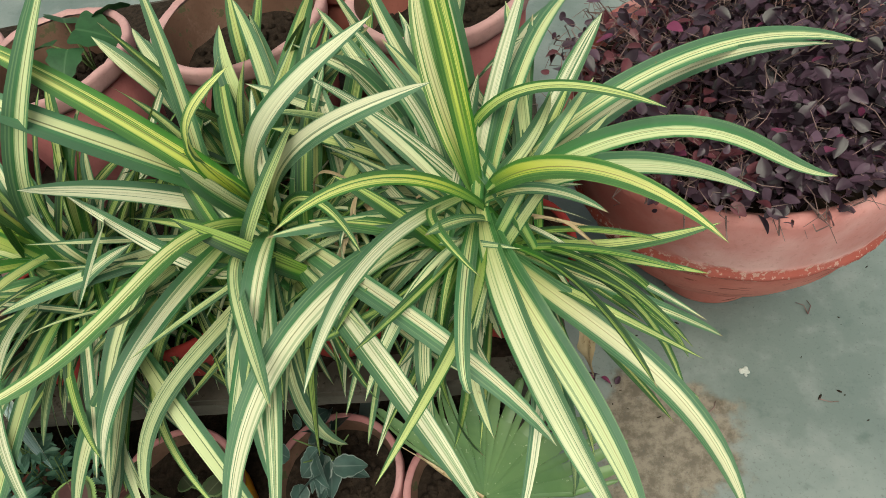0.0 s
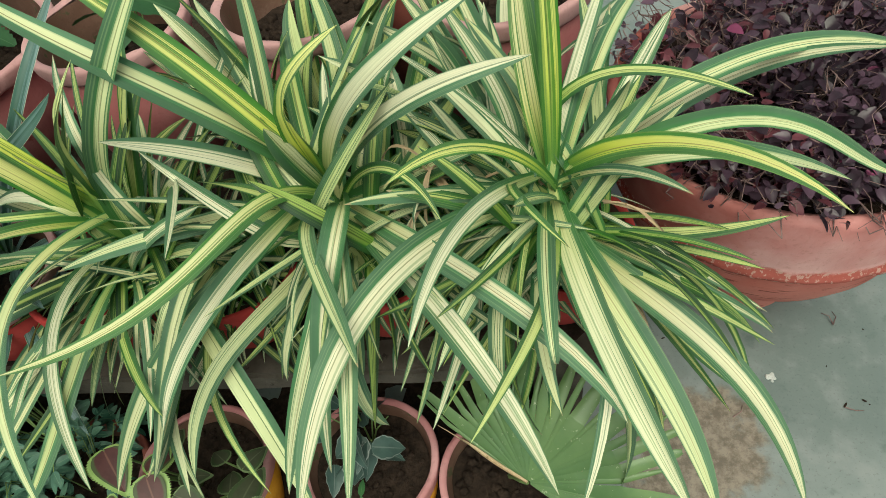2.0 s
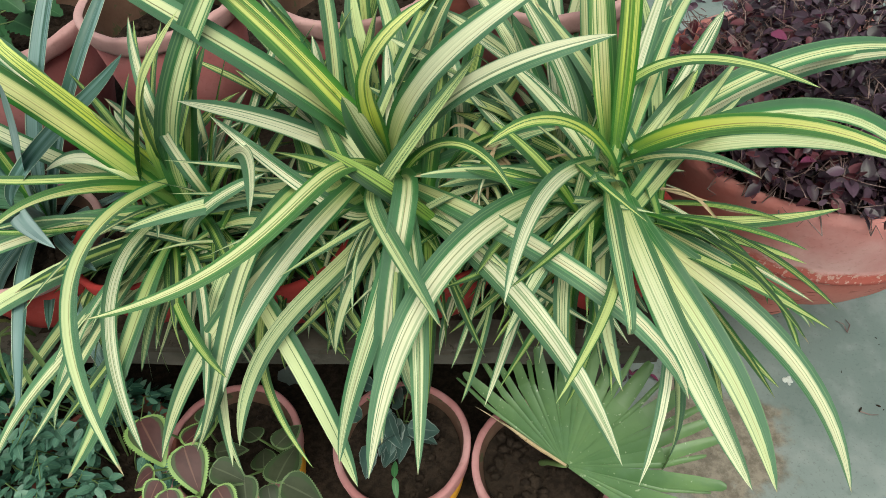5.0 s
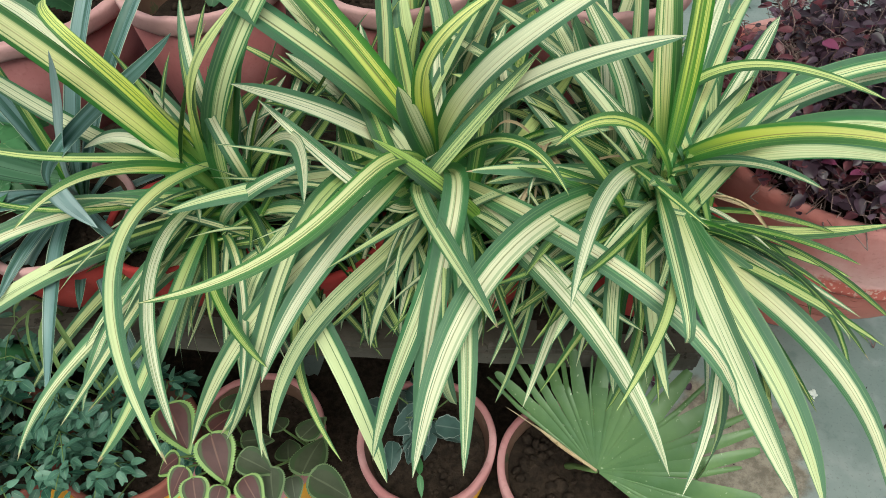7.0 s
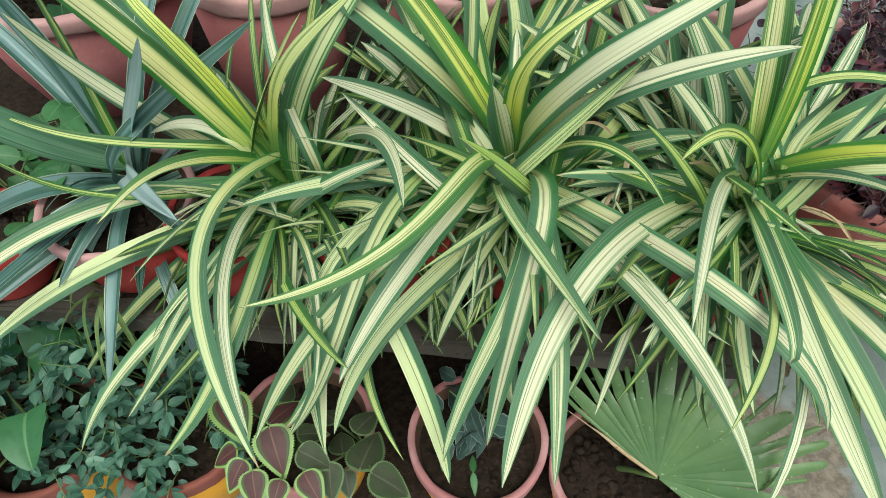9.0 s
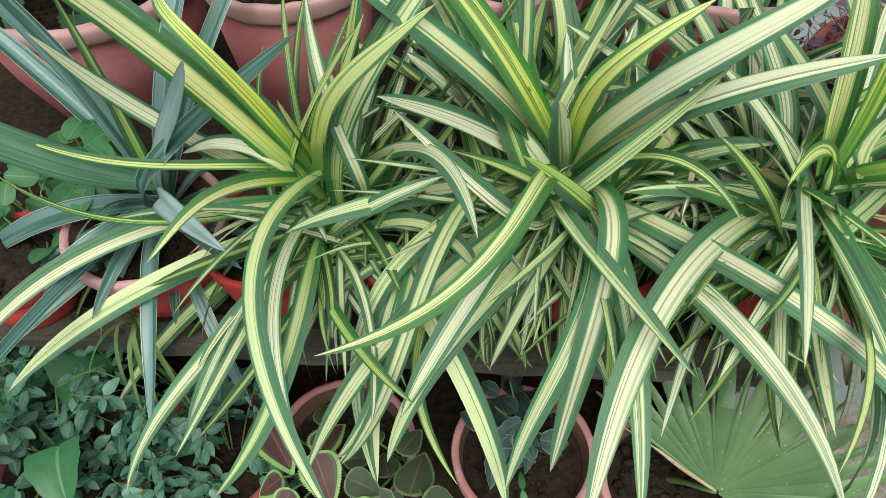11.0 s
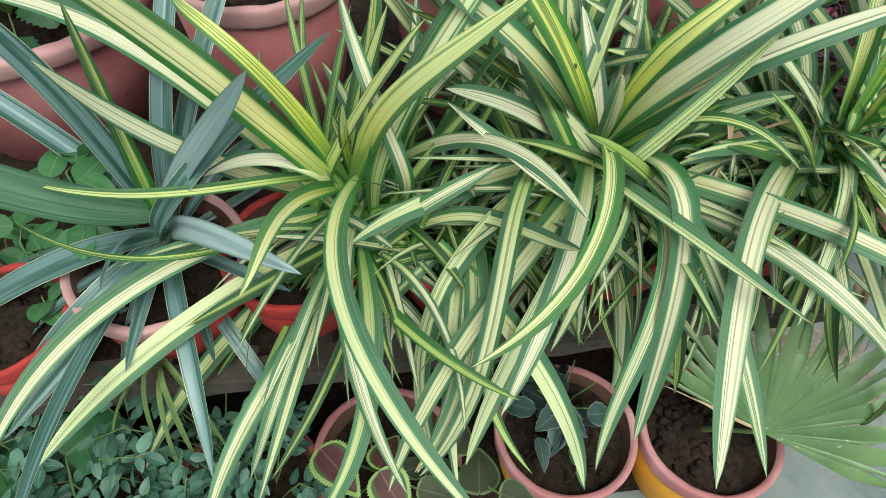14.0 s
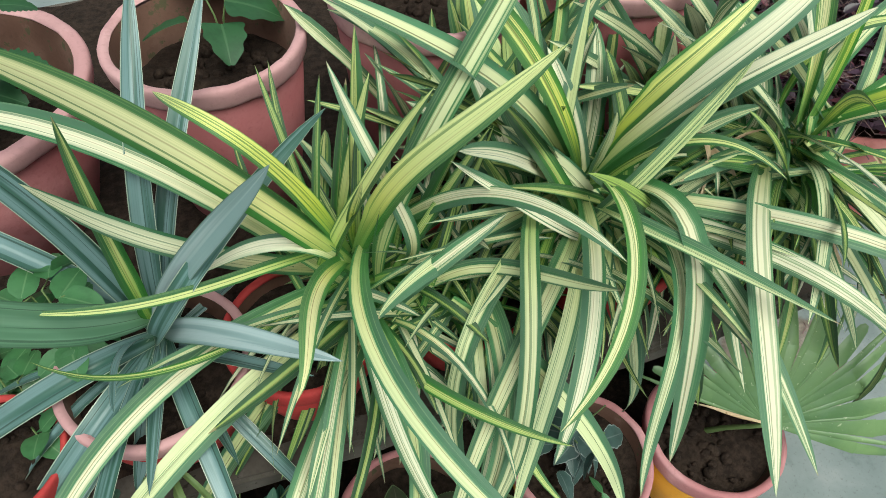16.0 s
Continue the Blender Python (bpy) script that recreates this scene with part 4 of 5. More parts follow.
leaf(M, "p", 3.4, (-0.385, 0.631, 0.678), (-0.396, 0.610, 0.737), (-0.403, 0.586, 0.791), (-0.411, 0.575, 0.846), face=1.0, foot=0.5)
leaf(L, "y", 1.3, (-0.711, 0.621, 0.658), (-0.718, 0.638, 0.709), (-0.718, 0.586, 0.771), (-0.712, 0.544, 0.861))
leaf(L, "p", 3.0, (-0.704, 0.608, 0.614), (-0.873, 0.528, 0.520), (-0.988, 0.482, 0.417), (-1.042, 0.393, 0.357), foot=0.4)
leaf(L, "p", 2.0, (-0.706, 0.622, 0.611), (-0.763, 0.502, 0.604), (-0.812, 0.396, 0.543), (-0.854, 0.274, 0.517))
leaf(M, "m", 2.6, (-0.397, 0.652, 0.652), (-0.581, 0.488, 0.725), (-0.711, 0.479, 0.558), (-0.619, 0.304, 0.322))
leaf(M, "g", 1.9, (-0.401, 0.650, 0.646), (-0.530, 0.476, 0.687), (-0.639, 0.439, 0.525), (-0.505, 0.309, 0.366))
leaf(R, "m", 1.9, (-0.087, 0.604, 0.703), (-0.154, 0.594, 0.587), (-0.194, 0.487, 0.512), (-0.245, 0.347, 0.490))
leaf(R, "g", 1.3, (-0.064, 0.595, 0.680), (-0.074, 0.627, 0.475), (-0.077, 0.442, 0.591), (-0.091, 0.305, 0.595), foot=0.4)
leaf(L, "m", 1.5, (-0.734, 0.611, 0.595), (-0.744, 0.592, 0.648), (-0.696, 0.542, 0.665), (-0.673, 0.483, 0.695))
leaf(L, "m", 2.2, (-0.689, 0.545, 0.601), (-0.570, 0.628, 0.647), (-0.500, 0.508, 0.650), (-0.493, 0.391, 0.786), foot=0.1)
leaf(S3, "p", 3.5, (-0.435, 0.845, 0.576), (-0.405, 0.800, 0.677), (-0.454, 0.818, 0.764), (-0.450, 0.922, 0.814))
leaf(S3, "p", 3.2, (-0.433, 0.829, 0.563), (-0.346, 0.749, 0.653), (-0.340, 0.793, 0.737), (-0.410, 0.955, 0.806), foot=0.4)
leaf(S3, "p", 3.2, (-0.488, 0.809, 0.576), (-0.500, 0.776, 0.712), (-0.556, 0.880, 0.779), (-0.641, 1.026, 0.749))
leaf(S3, "p", 3.2, (-0.449, 0.834, 0.568), (-0.332, 0.818, 0.629), (-0.350, 0.820, 0.755), (-0.274, 0.837, 0.846))
leaf(R, "m", 2.4, (-0.064, 0.595, 0.680), (-0.083, 0.557, 0.761), (-0.018, 0.728, 0.821), (0.025, 0.827, 0.871), foot=0.4)
leaf(R, "m", 1.5, (-0.064, 0.595, 0.680), (0.004, 0.552, 0.552), (-0.009, 0.690, 0.566), (0.209, 0.475, 0.552), foot=0.4)
leaf(R, "m", 1.7, (-0.071, 0.596, 0.695), (-0.020, 0.575, 0.751), (0.031, 0.540, 0.779), (0.081, 0.489, 0.776), foot=0.4)
leaf(R, "g", 1.3, (-0.100, 0.603, 0.690), (-0.138, 0.558, 0.759), (-0.123, 0.494, 0.793), (-0.062, 0.412, 0.788), foot=0.4)
leaf(L, "g", 0.9, (-0.715, 0.629, 0.612), (-0.886, 0.545, 0.617), (-0.992, 0.489, 0.678), (-1.031, 0.479, 0.805), foot=0.4)
leaf(S, "c", 3.3, (-0.560, 0.600, 0.580), (-0.575, 0.460, 0.665), (-0.570, 0.350, 0.560), (-0.671, 0.312, 0.434))
leaf(L, "m", 2.9, (-0.707, 0.631, 0.611), (-0.864, 0.662, 0.639), (-0.964, 0.657, 0.731), (-1.009, 0.616, 0.884), foot=0.4)
leaf(L, "m", 2.2, (-0.733, 0.604, 0.670), (-0.763, 0.594, 0.739), (-0.816, 0.621, 0.744), (-0.893, 0.623, 0.693))
leaf(S, "m", 2.6, (-0.560, 0.600, 0.585), (-0.590, 0.415, 0.660), (-0.586, 0.379, 0.540), (-0.667, 0.315, 0.420), tail=0.1)
leaf(S, "p", 2.0, (-0.560, 0.600, 0.585), (-0.624, 0.426, 0.640), (-0.627, 0.373, 0.500), (-0.615, 0.295, 0.400), tail=0.1)
FRONT, BACK = (-185, 5), (10, 170)
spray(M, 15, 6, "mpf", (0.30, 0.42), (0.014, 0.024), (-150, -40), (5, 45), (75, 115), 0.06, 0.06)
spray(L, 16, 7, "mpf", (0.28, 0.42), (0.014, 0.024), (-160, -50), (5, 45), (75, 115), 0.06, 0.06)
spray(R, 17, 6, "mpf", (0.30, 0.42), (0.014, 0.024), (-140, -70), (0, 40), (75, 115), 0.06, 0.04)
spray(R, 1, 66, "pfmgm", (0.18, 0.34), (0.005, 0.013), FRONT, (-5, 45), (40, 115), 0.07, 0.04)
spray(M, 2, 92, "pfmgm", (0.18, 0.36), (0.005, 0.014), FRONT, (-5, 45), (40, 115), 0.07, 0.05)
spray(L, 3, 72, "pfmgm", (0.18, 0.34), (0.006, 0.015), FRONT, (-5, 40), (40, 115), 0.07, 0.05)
spray(R, 4, 42, "gpmm", (0.20, 0.36), (0.014, 0.030), (55, 170), (25, 78), (15, 60), 0.05, 0.07)
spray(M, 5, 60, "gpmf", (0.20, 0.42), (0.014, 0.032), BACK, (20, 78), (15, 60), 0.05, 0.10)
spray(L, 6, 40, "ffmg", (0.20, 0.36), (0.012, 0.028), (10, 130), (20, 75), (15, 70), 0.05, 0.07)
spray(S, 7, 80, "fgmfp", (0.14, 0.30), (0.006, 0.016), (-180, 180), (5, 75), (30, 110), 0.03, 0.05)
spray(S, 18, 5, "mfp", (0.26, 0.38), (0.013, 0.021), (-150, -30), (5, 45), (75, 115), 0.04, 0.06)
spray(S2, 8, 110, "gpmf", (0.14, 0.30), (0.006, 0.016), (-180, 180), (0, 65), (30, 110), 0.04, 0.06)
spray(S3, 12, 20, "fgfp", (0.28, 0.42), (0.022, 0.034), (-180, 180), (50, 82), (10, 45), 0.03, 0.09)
S4 = strap_plant("screw_pine", (-0.08, 0.84, 0.58), "pale upright screw pine behind the others", "plant", "screw pines")
spray(S4, 13, 16, "pfpm", (0.28, 0.42), (0.020, 0.034), (-180, 180), (50, 82), (10, 45), 0.03, 0.07)
spray(S2, 20, 4, "mmp", (0.26, 0.38), (0.014, 0.022), (-130, -20), (10, 50), (70, 110), 0.03, 0.05)
spray(R, 21, 5, "mmf", (0.24, 0.36), (0.012, 0.020), (-175, -100), (20, 50), (60, 105), 0.04, 0.05)
spray(R, 22, 6, "mp", (0.22, 0.32), (0.020, 0.028), (140, 215), (35, 65), (20, 60), 0.02, 0.02)
spray(R, 23, 3, "cm", (0.26, 0.38), (0.014, 0.022), (-165, -115), (25, 55), (70, 105), 0.03, 0.03)
spray(A, 19, 3, "bbg", (0.26, 0.36), (0.018, 0.028), (-160, -60), (10, 45), (60, 105), 0.03, 0.015)
spray(A, 9, 14, "bgb", (0.18, 0.32), (0.018, 0.030), (-200, 60), (5, 60), (20, 95), 0.03, 0.015)

# ---- dry leaves ----
for i, (a, b, c, w) in enumerate((((-0.24, 0.64, 0.70), (-0.21, 0.60, 0.71), (-0.185, 0.565, 0.68), 0.012), ((-0.015, 0.60, 0.66), (0.06, 0.575, 0.64), (0.125, 0.55, 0.65), 0.006), ((0.0, 0.58, 0.67), (0.05, 0.57, 0.67), (0.09, 0.54, 0.63), 0.005), ((0.045, 0.54, 0.50), (0.06, 0.50, 0.45), (0.065, 0.48, 0.40), 0.028), ((-0.03, 0.70, 0.72), (-0.028, 0.69, 0.75), (-0.026, 0.68, 0.77), 0.015))):
    bm = bmesh.new()
    a, b, c = Vector(a), Vector(b), Vector(c)
    strap(bm, (a, a.lerp(b, 0.7) + Vector((0, 0, 0.012)), b.lerp(c, 0.4), c), w, 0.9, 2.5, 12, 0.7, 0.5, i)
    tagged(part("dry_leaf", bm, DRY), "curled dry beige leaf among the green ones", "dry leaf", "dry leaves")

rnd = random.Random(61)
for i in range(22):
    a = Vector((rnd.uniform(-0.30, -0.13), rnd.uniform(0.58, 0.68), rnd.uniform(0.66, 0.72)))
    d = Vector((rnd.uniform(-0.10, 0.12), rnd.uniform(-0.12, 0.02), 0))
    bm = bmesh.new()
    strap(bm, (a, a + d * 0.4 + Vector((0, 0, 0.03)), a + d * 0.8 + Vector((0, 0, 0.02)), a + d + Vector((rnd.uniform(-0.02, 0.02), 0, -0.05))), rnd.uniform(0.004, 0.011), 0.9, rnd.uniform(-5, 5), 14, 0.8, 0.6, i)
    tagged(part("curled_leaf", bm, DRY if i % 4 == 0 else LEAF["fpm"[i % 3]]), "thin curled leaf between two plants", "dry leaf", "curled leaves")

# ---- fan palm in a yellow pot ----
palm = thing("fan_palm", (-0.152, 0.402, 0.178), "young fan palm with round pleated green leaves", "palm")


def fan(hub, radius, start, end, count, tilt, split, dish, seed, narrow=0.9, point=0.5):
    """A pleated fan: narrow segments joined to two thirds, free and notched beyond."""
    rnd = random.Random(seed)
    bm = bmesh.new()
    uv = bm.loops.layers.uv.verify()
    for i in range(count):
        a0 = start + (end - start) * (i + 0.3 * math.sin(i * 2.7)) / count
        a1 = start + (end - start) * (i + 1 + 0.3 * math.sin(i * 2.7 + 2.7)) / count
        am = (a0 + a1) / 2
        reach = radius * rnd.uniform(0.88, 1.06) * (1 - 0.16 * math.exp(-((am - 88) / 32) ** 2))
        half = radians((a1 - a0) / 2)
        rows = []
        droop, lean = rnd.uniform(0.0, 0.12), rnd.uniform(-0.05, 0.05)
        cut, own = rnd.uniform(0.15, 0.75), split * rnd.uniform(0.9, 1.1)
        for s in (0.02, 0.25, 0.45, own, own + 0.004, own + (1 - own) * 0.5, 0.97, 1.0):
            q = max(0.0, (s - own) / (1 - own))
            w = half if s <= own else half * narrow * own / s * (1 - point * q ** 2) * (cut if s == 1.0 else 1.0)
            row = []
            for k in (-1, 0, 1):
                a = radians(am) + w * k + lean * max(0, s - split)
                r = reach * s
                z = -dish * s * s + 0.0034 * s * (1 if k == 0 else -0.2) - (droop * max(0, s - split) if s > split else 0)
                row.append(bm.verts.new(tilt @ Vector((r * math.cos(a), r * math.sin(a), z * radius / 0.2))))
            rows.append(row)
        for r0, r1 in zip(rows, rows[1:]):
            for k in (0, 1):
                f = bm.faces.new((r0[k], r0[k + 1], r1[k + 1], r1[k]))
                for loop in f.loops:
                    loop[uv].uv = (0.5, 0.5)
    return bm


PH = Vector((-0.122, 0.342, 0.307)) - palm.location
PT = pose(0, 0, 0, 45, -30, 0)
part("fan_leaf", fan(PH, 0.232, -52, 130, 25, Matrix.Translation(PH) @ PT, 0.66, -0.006, 3, 0.92, 0.45), PALM, palm, "large round fan leaf with split edge")
bm = bmesh.new()
tube(bm, [(0.0, 0.0, 0.0), (0.008, -0.02, 0.05), PH * 0.7 + Vector((0, -0.008, 0.02)), PH], 0.006, 0.6)
part("stalk", bm, STEM, palm)
bm = bmesh.new()
strap(bm, [PH + PT @ Vector(q) for q in ((0.0, 0.0, 0.002), (-0.040, 0.048, 0.004), (-0.076, 0.090, 0.002), (-0.110, 0.130, 0.006))], 0.006, 0.9, 1.6, 14, 0.8, 0.5, 2.0)
part("dry_edge", bm, DRY, palm, "withered brown edge of the fan")


# ---- small plants in the front pots ----
def leafy_stems(name, place, label, mats, seed, stems, reach, height, pairs, size, ratio, droop=0.2, stem_r=0.0016, category="plant", blunt=0.7):
    """A bushy plant: thin stems with pairs of small leaves."""
    ob = thing(name, place, label, category)
    rnd = random.Random(seed)
    few = stems * (2 * pairs + 1) <= 180
    lb = bmesh.new()

    def put(m, length, shape):
        mesh = bmesh.new() if few else lb
        blade(mesh, m, length, length * ratio, shape, 0.2, 0.15, 6, blunt=blunt)
        if few:
            part("leaf", mesh, mats, ob)

    for i in range(stems):
        az = rnd.uniform(0, 6.283)
        d = Vector((math.cos(az), math.sin(az), 0))
        out, up = reach * math.sqrt(rnd.random()), height * rnd.uniform(0.45, 1.0)
        foot = d * out * 0.25
        pts = [foot, foot + d * out * 0.25 + Vector((0, 0, up * 0.5)), d * out * 0.75 + Vector((0, 0, up * 0.9)), d * out + Vector((rnd.uniform(-0.02, 0.02), rnd.uniform(-0.02, 0.02), up * (1 - droop)))]
        sb = bmesh.new()
        tube(sb, pts, stem_r, 0.5, 5)
        part("stem", sb, STEM, ob)
        for j in range(pairs):
            s = 0.35 + 0.65 * (j + 1) / pairs
            q = bezier([Vector(p) for p in pts], s) + Vector((rnd.gauss(0, 0.006), rnd.gauss(0, 0.006), rnd.gauss(0, 0.006)))
            for side in (-1, 1):
                L = size * rnd.uniform(0.7, 1.15)
                m = Matrix.Translation(q) @ pose(0, 0, 0, rnd.gauss(0, 24), rnd.gauss(3, 24), math.degrees(az) + side * rnd.uniform(30, 105))
                put(m @ pose(0.004, 0, 0), L, 1.1 if blunt < 0.6 else 1.0)
        put(Matrix.Translation(pts[-1]) @ pose(0, 0, 0, 0, 5, math.degrees(az)), size, 1.0)
    if few:
        lb.free()
    else:
        tagged(part("foliage", lb, mats, ob), "many small leaves", kind="stuff")
    return ob


leafy_stems("shrub", (-1.20, 0.45, 0.15), "straggling shrub in front of the slab", TINY, 29, 14, 0.20, 0.34, 7, 0.028, 0.6, 0.12)
BLUE_SHRUB = "small shrub with blue-green oval leaflets"
leafy_stems("shrub", (-0.91, 0.385, 0.175), BLUE_SHRUB, TINY, 21, 17, 0.16, 0.15, 7, 0.026, 0.55, 0.25)
leafy_stems("shrub", (-1.12, 0.37, 0.175), BLUE_SHRUB, TINY, 22, 16, 0.16, 0.17, 7, 0.027, 0.55, 0.2)
leafy_stems("shrub", (-1.02, 0.44, 0.10), "taller straggling shrub with blue-green leaflets", TINY, 26, 12, 0.20, 0.34, 7, 0.026, 0.55, 0.12)
leafy_stems("shrub", (-1.36, 0.42, 0.05), "dark green shrub beside the slab", TINY, 27, 32, 0.24, 0.45, 8, 0.030, 0.6, 0.12)
weeds = thing("grass_tuft", (-1.0, 0.505, 0.43), "thin green grass blades growing at the slab edge", "grass")
for i, (dx, dy, up) in enumerate(((-0.03, -0.09, 0.06), (0.02, -0.10, 0.04), (0.06, -0.08, 0.07), (-0.07, -0.06, 0.08), (0.0, -0.12, 0.02), (-0.10, -0.10, 0.03))):
    bm = bmesh.new()
    strap(bm, ((0, 0, 0), (dx * 0.2, dy * 0.2, up + 0.05), (dx * 0.7, dy * 0.7, up), (dx, dy, -0.12)), 0.008, 0.4, 0.5, 14, 0.7, 0.2, i)
    part("blade", bm, STEM, weeds)
leafy_stems("herb", (-1.085, 0.685, 0.431), "soft herb with round bright green leaves", ROUND, 23, 5, 0.05, 0.27, 2, 0.050, 0.75, 0.1, 0.002, blunt=0.5)
leafy_stems("shrub", (-0.97, 0.47, 0.26), "straggling shrub in front of the slab", TINY, 33, 12, 0.16, 0.20, 6, 0.026, 0.55, 0.15)
leafy_stems("herb", (-1.165, 0.61, 0.431), "soft herb with round bright green leaves", ROUND, 34, 6, 0.07, 0.16, 2, 0.042, 0.75, 0.1, 0.002, blunt=0.5)
leafy_stems("herb", (-1.105, 0.655, 0.431), "soft herb with round bright green leaves", ROUND, 37, 4, 0.05, 0.14, 2, 0.046, 0.75, 0.1, 0.002, blunt=0.5)
leafy_stems("herb", (-1.27, 0.72, 0.431), "soft herb with round bright green leaves", ROUND, 28, 8, 0.14, 0.10, 3, 0.030, 0.8, 0.1, 0.002, blunt=0.5)
def lobed_plant(name, place, label, mat, seed, count, reach, low, high, size, lobes=7, notch=0.10):
    """Long-stalked lobed leaves standing out round one foot."""
    ob = thing(name, place, label, "plant")
    rnd = random.Random(seed)
    for i in range(count):
        az, out = i * 137.5 + rnd.uniform(-20, 20), reach * math.sqrt((i + 0.5) / count)
        x, y, z = out * math.cos(radians(az)), out * math.sin(radians(az)), rnd.uniform(low, high)
        L = size * rnd.uniform(0.75, 1.1)
        bm = bmesh.new()
        blade(bm, pose(x, y, z, rnd.gauss(0, 16), rnd.uniform(-5, 25), az), L, L * 0.95, 0.6, 0.16, 0.25, 40, lobes, notch, blunt=0.5)
        part("leaf", bm, mat, ob)
        bm = bmesh.new()
        tube(bm, [(0, 0, 0), (x * 0.4, y * 0.4, z * 0.7), (x, y, z)], 0.002, 0.6, 5)
        part("stalk", bm, STEM, ob)


lobed_plant("geranium", (-1.25, 1.10, 0.62), "leafy green plant with lobed leaves in the pink pot", HERB_DARK, 24, 34, 0.17, 0.05, 0.16, 0.062)
lobed_plant("seedling", (-0.80, 1.075, 0.665), "seedling with drooping wavy leaves in the pink pot", HERB_DARK, 25, 5, 0.05, 0.05, 0.10, 0.085, 3, 0.08)

broad = thing("broad_leaf_plant", (-1.17, 0.36, 0.175), "plant with one large shiny heart-shaped leaf", "plant")
for i, (x, y, z, az, s) in enumerate(((0.05, -0.02, 0.16, -70, 0.082), (-0.05, 0.05, 0.14, 150, 0.10), (0.0, 0.08, 0.15, 40, 0.085), (0.02, -0.10, 0.12, -130, 0.09))):
    bm = bmesh.new()
    blade(bm, pose(x, y, z, 14, -6, az), s, s * 1.15, 0.65, 0.28, 0.42, 16, 3, 0.04, blunt=0.5)
    lf = part("leaf", bm, BROAD, broad)
    bm = bmesh.new()
    tube(bm, [(0, 0, 0), (x * 0.5, y * 0.5, z * 0.7), (x, y, z)], 0.003, 0.7)
    part("stalk", bm, STEM, broad)


def coleus(place, seed, spots, label):
    ob = thing("coleus", place, label, "plant", "coleus plants")
    rnd = random.Random(seed)
    for x, y, z, az, size, dark in spots:
        size *= 0.93
        bm = bmesh.new()
        m = pose(x, y, z, rnd.uniform(-12, 12), rnd.uniform(5, 22), az)
        frill = m @ pose(-0.03 * size, 0, -0.0016)
        blade(bm, m, size * 0.93, size * (0.66 if not dark else 0.74), 0.8, 0.10, 0.22, 14)
        lf = part("leaf", bm, COLEUS_DARK if dark else COLEUS, ob)
        bm = bmesh.new()
        blade(bm, frill, size * 1.05, size * (0.83 if not dark else 0.81), 0.8, 0.08, 0.24, 120, 22, 0.055 if not dark else 0.040)
        part("scalloped_edge", bm, LIME if not dark else LIME_DULL, lf, "lime green scalloped edge")
        bm = bmesh.new()
        tube(bm, [(0, 0, 0), (x * 0.6, y * 0.6, z * 0.6), (x, y, z)], 0.0025, 0.7)
        part("stalk", bm, STEM, ob)
    return ob


coleus((-0.715, 0.4, 0.175), 31, ((-0.081, -0.020, 0.200, -50, 0.085, 0), (-0.001, -0.060, 0.190, -62, 0.080, 0), (-0.003, -0.050, 0.185, 60, 0.066, 0), (-0.030, -0.110, 0.180, -110, 0.052, 0), (-0.012, -0.125, 0.180, -70, 0.056, 0), (0.065, -0.120, 0.180, -50, 0.056, 0), (0.050, -0.087, 0.180, -15, 0.060, 1), (-0.050, -0.090, 0.170, -150, 0.050, 0), (0.030, -0.130, 0.170, -95, 0.045, 0), (-0.015, 0.015, 0.125, 80, 0.050, 1), (0.035, -0.050, 0.150, 20, 0.052, 1)), "maroon coleus with lime scalloped leaf edges")
coleus((-0.6, 0.405, 0.175), 32, ((0.024, -0.094, 0.135, 82, 0.084, 1), (0.049, -0.114, 0.175, -15, 0.074, 1), (-0.016, -0.056, 0.095, 110, 0.059, 1), (-0.010, -0.079, 0.075, -70, 0.046, 1), (-0.038, -0.004, 0.095, 140, 0.050, 1), (-0.020, -0.100, 0.160, -80, 0.060, 1), (0.000, -0.020, 0.100, 60, 0.060, 1)), "olive brown coleus with pale toothed leaf edges")


ivy = thing("ivy", (-0.402, 0.434, 0.175), "grey-green variegated trailing plant in the yellow pot", "plant")
rnd = random.Random(41)
for i in range(22):
    az, out = rnd.uniform(60, 300), rnd.uniform(0.01, 0.085)
    x, y = out * math.cos(radians(az)) * 0.9, 0.02 + out * math.sin(radians(az)) * 0.8
    z, s = rnd.uniform(0.05, 0.13), rnd.uniform(0.042, 0.072)
    bm = bmesh.new()
    blade(bm, pose(x, y, z, rnd.gauss(0, 30), rnd.uniform(-5, 45), az + rnd.uniform(-70, 70)), s, s * rnd.uniform(0.5, 0.68), 0.9, 0.25, 0.3, 14, 4, 0.06)
    part("leaf", bm, IVY, ivy)
for i in range(6):
    az = i * 1.05
    bm = bmesh.new()
    tube(bm, [(0, 0.03, 0), (0.02 * math.cos(az), 0.03 + 0.02 * math.sin(az), 0.07), (0.05 * math.cos(az), 0.03 + 0.05 * math.sin(az), 0.12)], 0.002, 0.6)
    part("stem", bm, STEM, ivy)

seedling = thing("seedling", (-0.402, 0.352, 0.178), "tiny bright green seedling in the yellow pot", "seedling")
bm = bmesh.new()
tube(bm, [(0, 0, 0), (0.004, 0.0, 0.03), (0.0, 0.0, 0.05)], 0.0014, 0.6)
part("stem", bm, STEM, seedling)
for az in (-80, 95):
    bm = bmesh.new()
    blade(bm, pose(0, 0, 0.05, 0, 10, az), 0.036, 0.012, 1.0, 0.2, 0.2, 6)
    part("leaf", bm, ROUND, seedling)

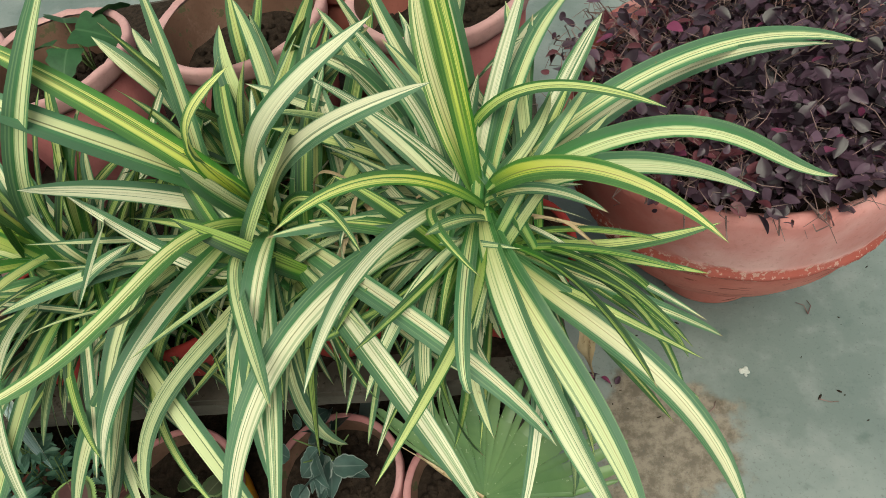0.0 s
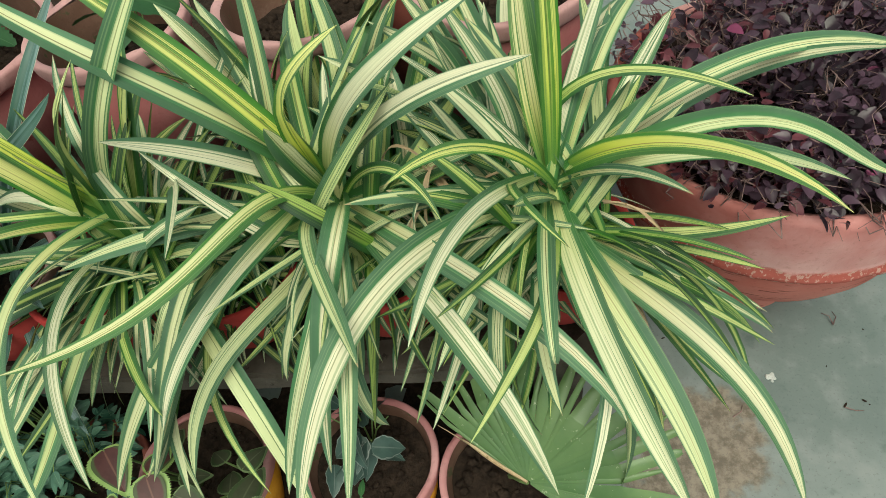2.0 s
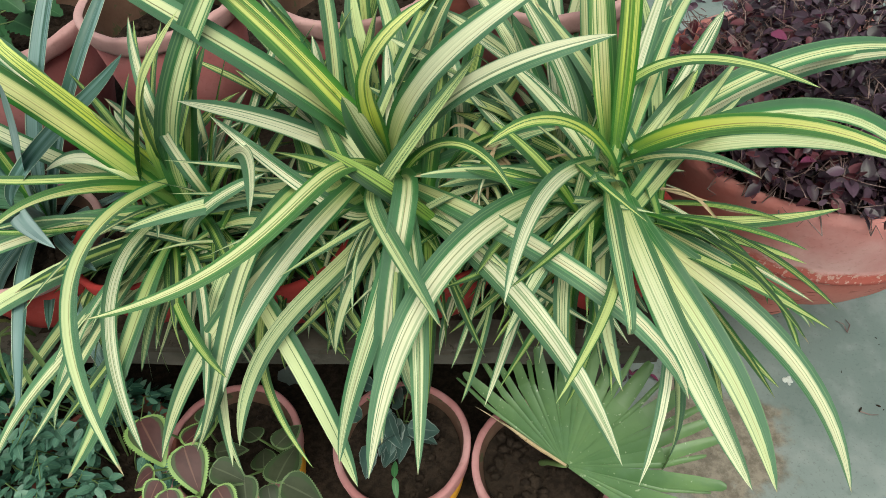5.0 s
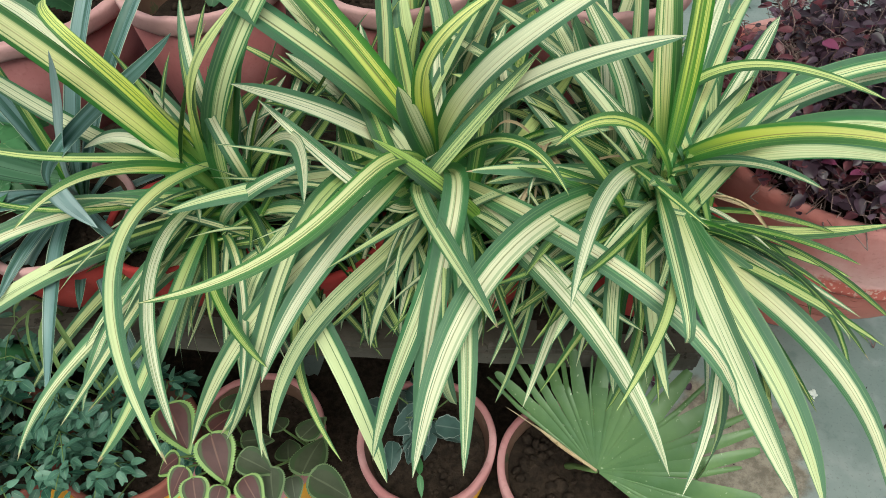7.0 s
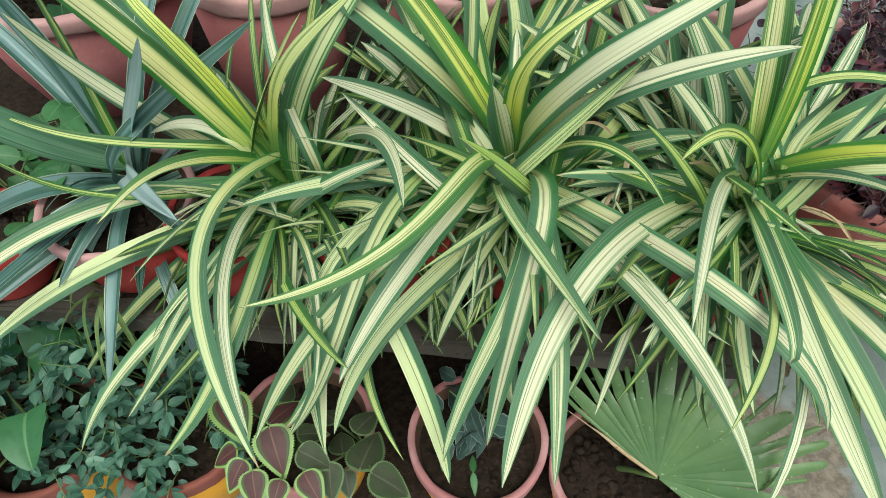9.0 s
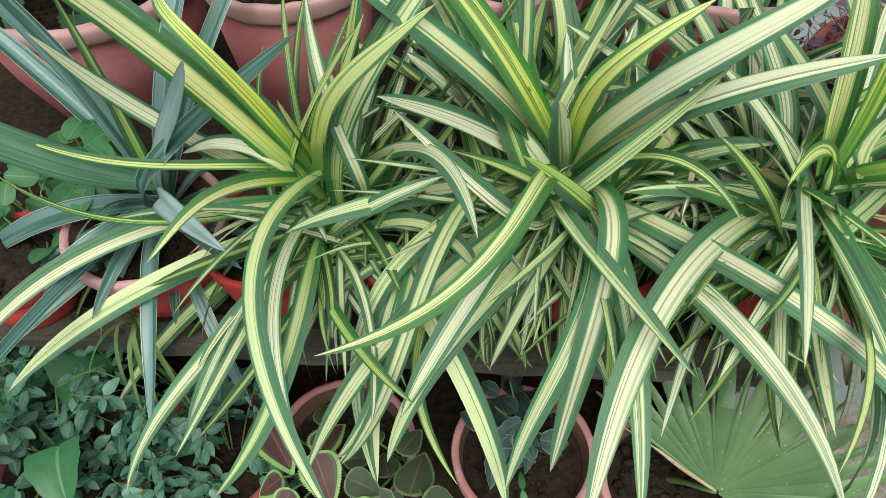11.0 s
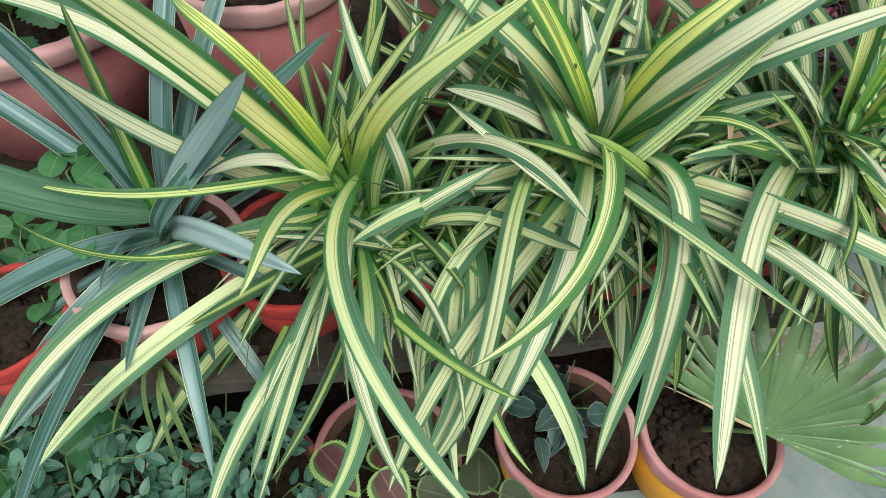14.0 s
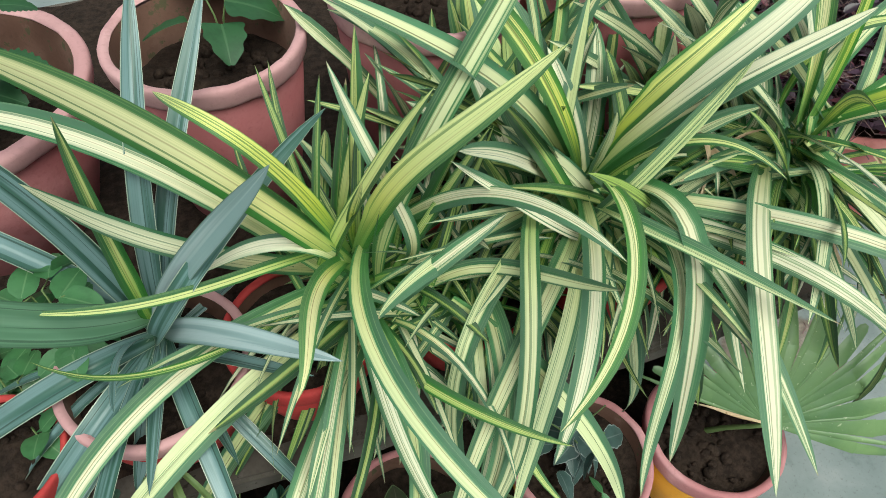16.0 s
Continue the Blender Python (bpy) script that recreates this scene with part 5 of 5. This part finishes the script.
# ---- litter on the floor ----
rnd = random.Random(51)
bm = bmesh.new()
for i in range(60):
    x, y, s = rnd.uniform(0.05, 0.9), rnd.uniform(0.25, 0.95), 0.0008 + 0.0045 * rnd.random() ** 3
    bmesh.ops.create_icosphere(bm, subdivisions=1, radius=1.0, matrix=pose(x, y, s * 0.3, 0, 0, rnd.uniform(0, 180)) @ Matrix.Diagonal((s * rnd.uniform(0.6, 2.2), s * 0.5, s * 0.3, 1)))
tagged(part("litter", bm, SOIL), "specks of dark litter on the cement", "litter", kind="stuff")
for i, (x, y, az, n) in enumerate(((0.30, 0.58, 30, 1), (0.56, 0.79, 60, 2), (0.52, 0.595, -30, 1))):
    bm = bmesh.new()
    for k in range(n):
        a = radians(az + k * 40)
        tube(bm, [(x, y, 0.004), (x + 0.02 * math.cos(a), y + 0.02 * math.sin(a), 0.008), (x + 0.035 * math.cos(a + 0.3), y + 0.035 * math.sin(a + 0.3), 0.004)], 0.0014, 0.5, 5)
    tagged(part("twig_bit", bm, TWIG), "broken bit of twig on the floor", "twig", "twigs on the floor")
rnd = random.Random(71)
for i in range(9):
    x, y = 0.075 + rnd.gauss(0, 0.022), 0.675 + rnd.gauss(0, 0.016)
    bm = bmesh.new()
    blade(bm, pose(x, y, 0.006, rnd.uniform(-40, 40), rnd.uniform(-20, 20), rnd.uniform(0, 360)), rnd.uniform(0.018, 0.032), 0.012, 0.95, 0.5, 0.3, 6)
    tagged(part("fallen_leaf", bm, PURPLE if i % 3 else MAGENTA), "shrivelled dark purple leaf on the floor", "fallen leaf", "fallen leaves")
bm = bmesh.new()
for i in range(9):
    a, r = rnd.uniform(0, 6.283), rnd.uniform(0.0, 0.011)
    bmesh.ops.create_icosphere(bm, subdivisions=2, radius=1.0, matrix=pose(0.401 + r * math.cos(a), 0.669 + r * math.sin(a), 0.0008) @ Matrix.Diagonal((rnd.uniform(0.003, 0.007), rnd.uniform(0.003, 0.007), 0.0016, 1)))
tagged(part("splash", bm, baked_clay("white_splash", (0.50, 0.51, 0.50), (0.58, 0.58, 0.56), (0.40, 0.40, 0.39), 0.6, 6.0)), "dried white splash on the cement", "splash")
